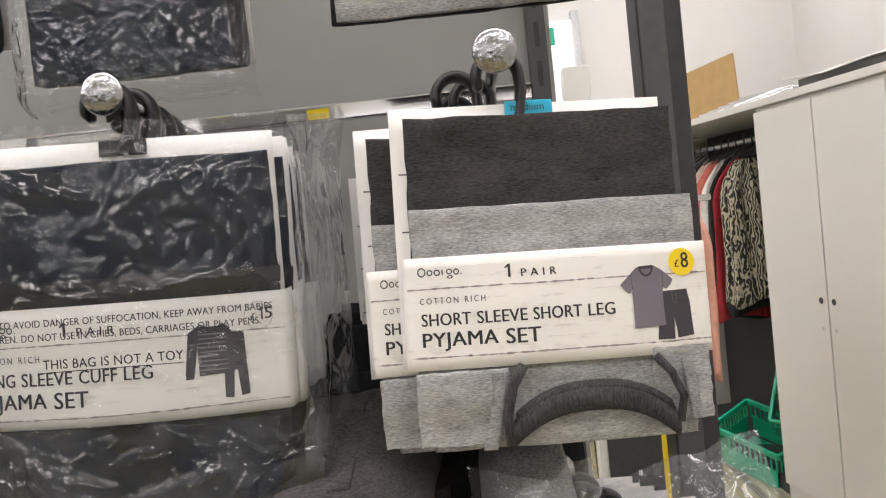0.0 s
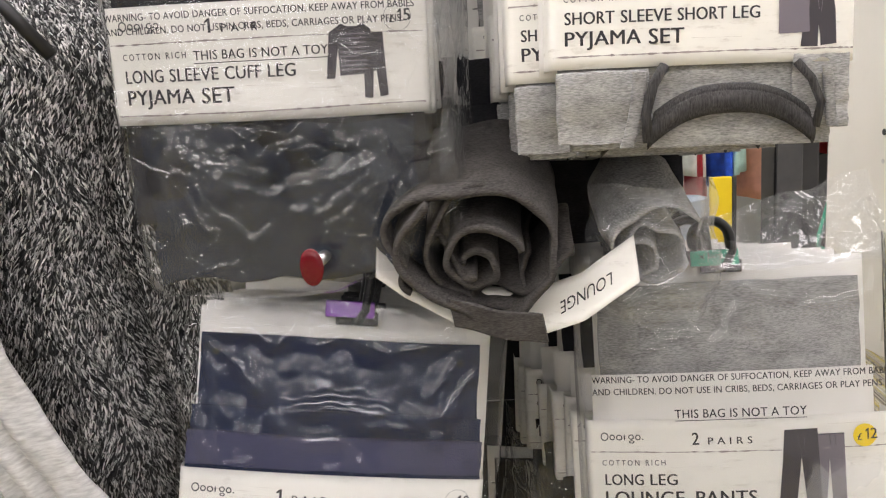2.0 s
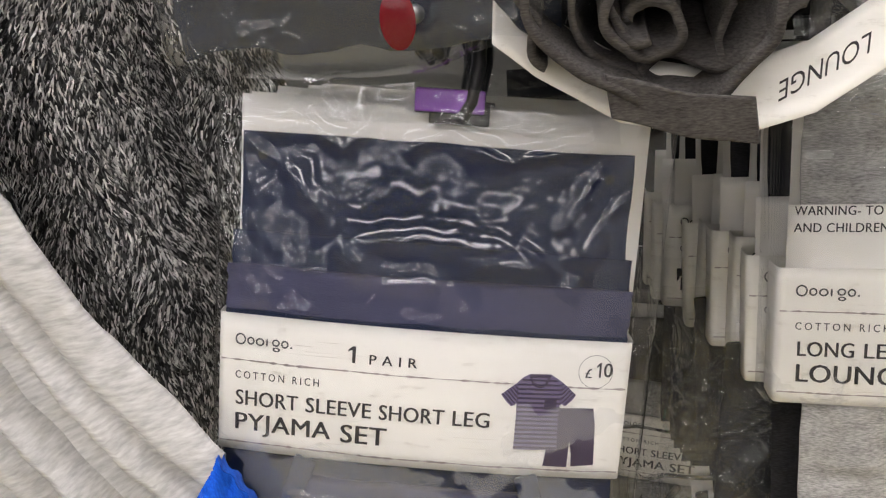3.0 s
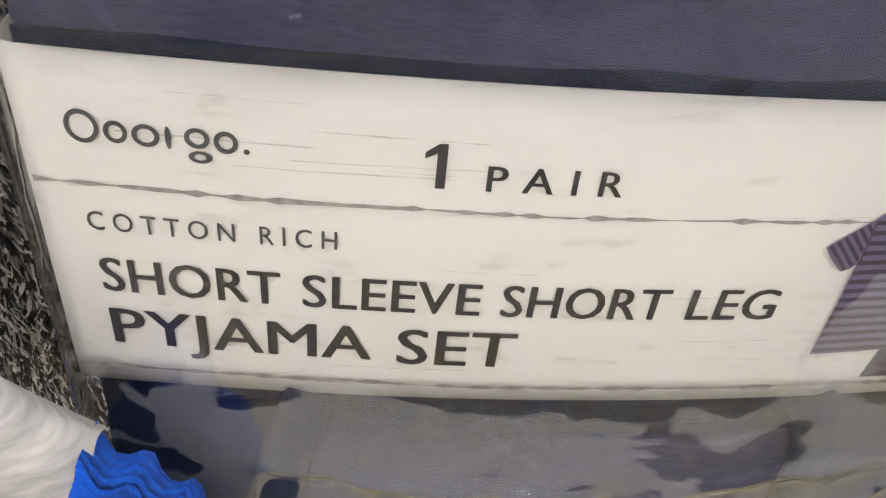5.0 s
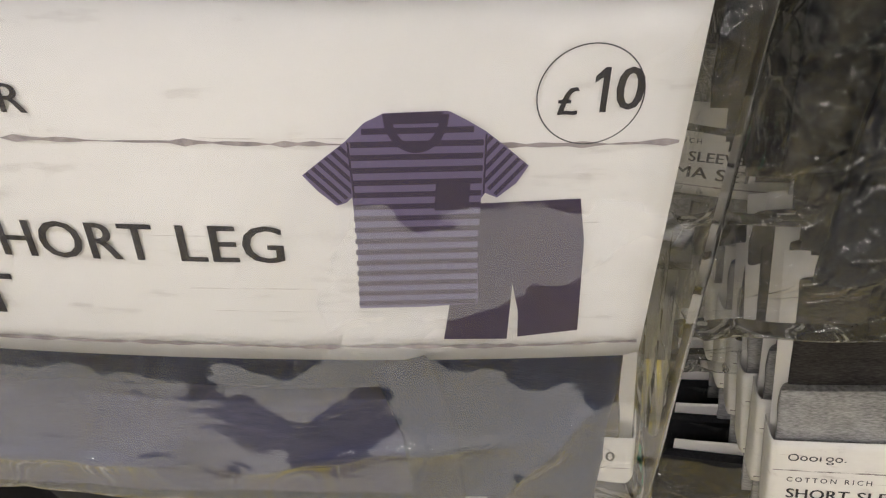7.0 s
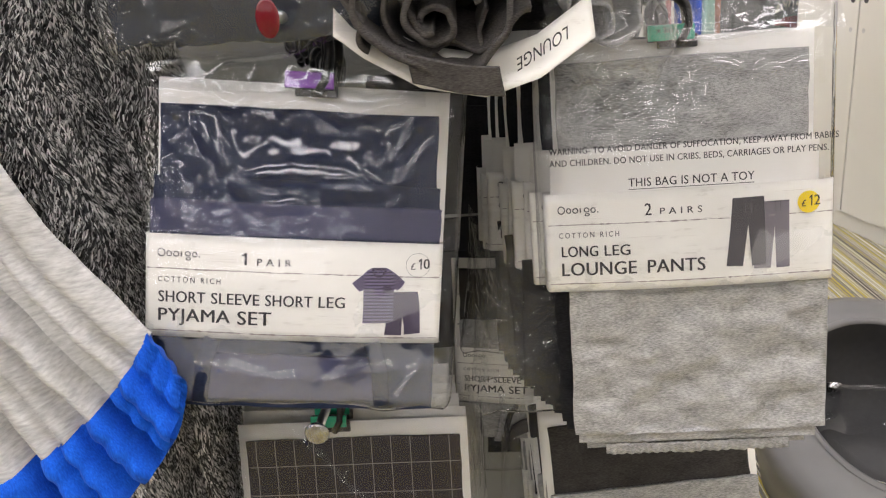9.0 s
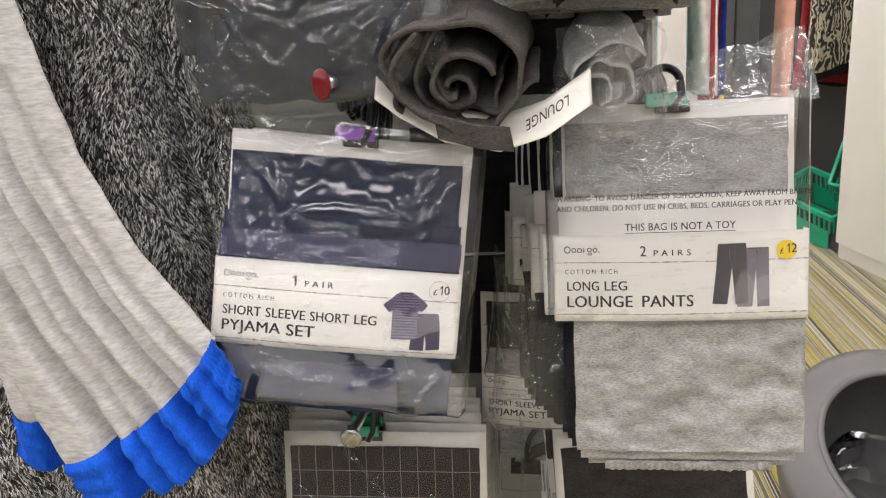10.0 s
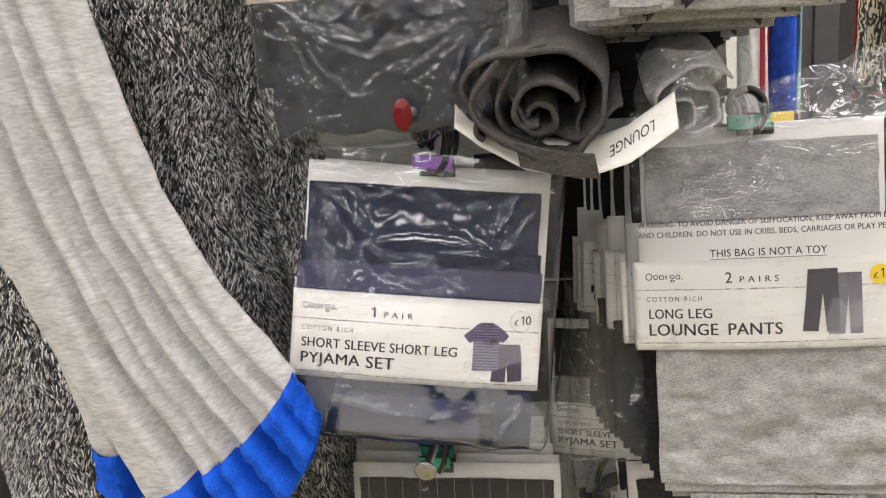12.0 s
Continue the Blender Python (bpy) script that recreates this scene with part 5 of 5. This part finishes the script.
# clutter on the wardrobe
bx = thing("cardboard_box", ward_m @ pose(-1.1, 0.35, 1.866, 0, -4, 10), "brown cardboard flap leaning on the wardrobe top", "box")
part("panel", box(-0.34, 0.34, 0.0, 0.012, 0, 0.36, 0.002), M_CARDBOARD, bx)
part("panel", box(-0.2, 0.2, 0.012, 0.25, 0, 0.012, 0.002), M_CARDBOARD, bx)
tray = thing("cardboard_tray", ward_m @ pose(0.45, 0.2, 1.866, 0, 0, 4), "flattened grey and white packaging on the wardrobe", "packaging")
part("side", box(-0.35, 0.8, 0.0, 0.02, 0, 0.075, 0.003), M_BIN, tray)
part("lid", sheet(lambda U, V: (-0.38 + U * 1.3, -0.06 + V * 0.45, 0.078 + 0.02 * np.sin(U * 7) * V + 0.02 * vnoise(U * 5, V * 4, 3)), 30, 10, 0.004), M_CARD, tray)
rods = thing("metal_fittings", ward_m @ pose(-0.25, 0.1, 1.866), "bundle of chrome shelf fittings", "fittings")
for i in range(5):
    part("rod", tube([(-0.4 + 0.05 * i, 0.03 * i, 0.02 + 0.012 * i), (0.12 + 0.02 * i, 0.02 + 0.05 * i, 0.02 + 0.012 * i)], 0.012), M_CHROME, rods)


# baskets
def basket(m):
    t = thing("shopping_basket", m, "green plastic shopping basket lying under the clothes", "basket", "shopping baskets")
    w, d, h = 0.4, 0.28, 0.22
    part("base", box(-w / 2 * 0.85, w / 2 * 0.85, -d / 2 * 0.85, d / 2 * 0.85, 0, 0.006, 0.002), M_BASKET, t)
    for sx, sy, ln, ang in ((0, -d / 2, w, 0), (0, d / 2, w, 0), (-w / 2, 0, d, 90), (w / 2, 0, d, 90)):
        mm = pose(sx, sy, 0, 0, 0, ang)
        side = part("rim", box(-ln / 2, ln / 2, -0.008, 0.008, h - 0.03, h, 0.003), M_BASKET, t)
        side.matrix_basis = mm
        panel = part("side_panel", box(-ln / 2 + 0.02, ln / 2 - 0.02, -0.003, 0.003, 0.0, h * 0.55, 0.001), M_BASKET, t)
        panel.matrix_basis = mm
        for i in range(13):
            x = -ln / 2 + 0.015 + i * (ln - 0.03) / 12
            part("slat", box(x - 0.004, x + 0.004, -0.004, 0.004, h * 0.5, h - 0.02, 0), M_BASKET, t).matrix_basis = mm


basket(ward_m @ pose(-0.34, 0.12, 0.07, 18, 12, 20))
basket(ward_m @ pose(-0.2, 0.34, 0.3, 55, 10, 50))
crate = thing("crate", ward_m @ pose(-0.4, 0.25, 0), "dark storage crate under the rail", "crate")
part("body", box(-0.9, 0.38, -0.2, 0.3, 0.0, 0.12, 0.01), M_BINDARK, crate)

# grey moulded bin with a slanted mouth
def slanted(profile, slope, y_ref):
    me = revolve([(r, z * 0.64) for r, z in profile], 64)
    for v in me.vertices:
        k = min(max((v.co.z - 0.06) / 0.16, 0), 1)
        v.co.z += slope * k * (v.co.y + y_ref)
    me.update()
    return me


bin_ = thing("waste_bin", pose(0.80, 1.50, -0.001), "grey moulded plastic bin with a wide round mouth", "bin")
part("shell", slanted([(0.24, 0.0), (0.27, 0.02), (0.30, 0.25), (0.305, 0.33), (0.295, 0.355), (0.27, 0.37), (0.24, 0.385), (0.215, 0.39), (0.207, 0.385), (0.205, 0.37), (0.235, 0.3), (0.23, 0.02), (0.001, 0.015)], 0.5, -0.02), M_BIN, bin_)
part("inner", slanted([(0.201, 0.385), (0.205, 0.37), (0.232, 0.3), (0.226, 0.04), (0.001, 0.035)], 0.5, -0.02), M_BINDARK, bin_, "dark inside of the bin")
part("rim", slanted([(0.213, 0.392), (0.206, 0.398), (0.199, 0.392), (0.2, 0.384)], 0.5, -0.02), M_BIN, bin_, "pale worn rim")
part("liner", film_sheet(lambda U, V: (0.19 * np.cos(U * 6.283) * (0.9 + 0.1 * V), 0.19 * np.sin(U * 6.283) * (0.9 + 0.1 * V), 0.06 + 0.13 * V + 0.02 * vnoise(U * 12, V * 4, 2)), 60, 14), M_FILM, bin_, "clear bin liner").visible_shadow = False

# ---- far clothes stand seen past the packs ----
column = thing("display_column", pose(0.40, 2.55, 0), "plain white display column", "column")
part("shaft", box(-0.04, 0.04, -0.04, 0.04, 0, 1.9, 0.003), M_WARD, column)
stand = thing("clothes_stand", pose(0.795, 2.9, 0), "chrome clothes stand with coloured tops", "clothes rail")
part("bar", tube([(-0.4, 0, 1.45), (0.1, 0, 1.45)], 0.012), M_CHROME, stand)
part("leg", tube([(-0.4, 0, 1.45), (-0.4, 0, 0.02)], 0.012), M_CHROME, stand)
part("leg", tube([(-0.1, 0, 1.45), (-0.1, 0, 0.02)], 0.012), M_CHROME, stand)
M_MINT = plain("mint_cloth", (0.35, 0.55, 0.5), 0.9, grain=0.1, scale=30)
M_PEACH = plain("peach_cloth", (0.65, 0.33, 0.24), 0.9, grain=0.1, scale=30)
M_COBALT = plain("cobalt_cloth", (0.02, 0.09, 0.55), 0.9, grain=0.3, scale=30)
for i, (n, mat) in enumerate((("mint", M_MINT), ("white", cloths["white"]), ("dark red", cloths["dark red"]), ("cobalt blue", M_COBALT), ("mint", M_MINT), ("peach", M_PEACH))):
    t = thing("hanging_garment", pose(0.465 + i * 0.062, 2.9, 0, 0, 0, random.uniform(-15, 15)), n + " top hanging on the far stand", "garment", "tops on the stand")

    def fn(U, V, i=i):
        a = U * 2 * math.pi
        k = np.clip((V - 0.75) / 0.25, 0, 1)
        n_ = 0.012 * np.sin(a * 5 + i) + 0.006 * np.sin(a * 9 + V * 5)
        return (0.03 + n_) * np.cos(a), (0.2 * (1 - 0.7 * k ** 2) + n_) * np.sin(a), 0.88 + 0.06 * math.sin(i * 2.1) + V * (0.55 - 0.06 * math.sin(i * 2.1))
    part("cloth", sheet(fn, 48, 16, 0.003), mat, t)
    part("hanger", tube([(0, 0, 1.42), (0, 0.0, 1.47)], 0.003, 6), M_BLACK, t)
sign = thing("sign_board", pose(0.61, 2.62, 0), "yellow and black folding floor sign", "sign")
part("panel", box(-0.035, 0.035, 0, 0.02, 0, 0.94, 0.003), M_YELLOW, sign)
part("edge", box(0.036, 0.05, 0, 0.02, 0, 0.94, 0.003), M_BINDARK, sign)
tub = thing("storage_tub", pose(0.485, 2.58, 0), "pale blue-grey plastic tub on a dark stand", "tub")
part("stand", box(-0.1, 0.07, -0.08, 0.08, 0, 0.74, 0.004), M_BINDARK, tub)
part("tub_body", revolve([(0.05, 0.741), (0.062, 0.88), (0.066, 0.885), (0.058, 0.88), (0.046, 0.745), (0.001, 0.745)], 32), plain("pale_blue_plastic", (0.4, 0.46, 0.55), 0.4, grain=0.05), tub)
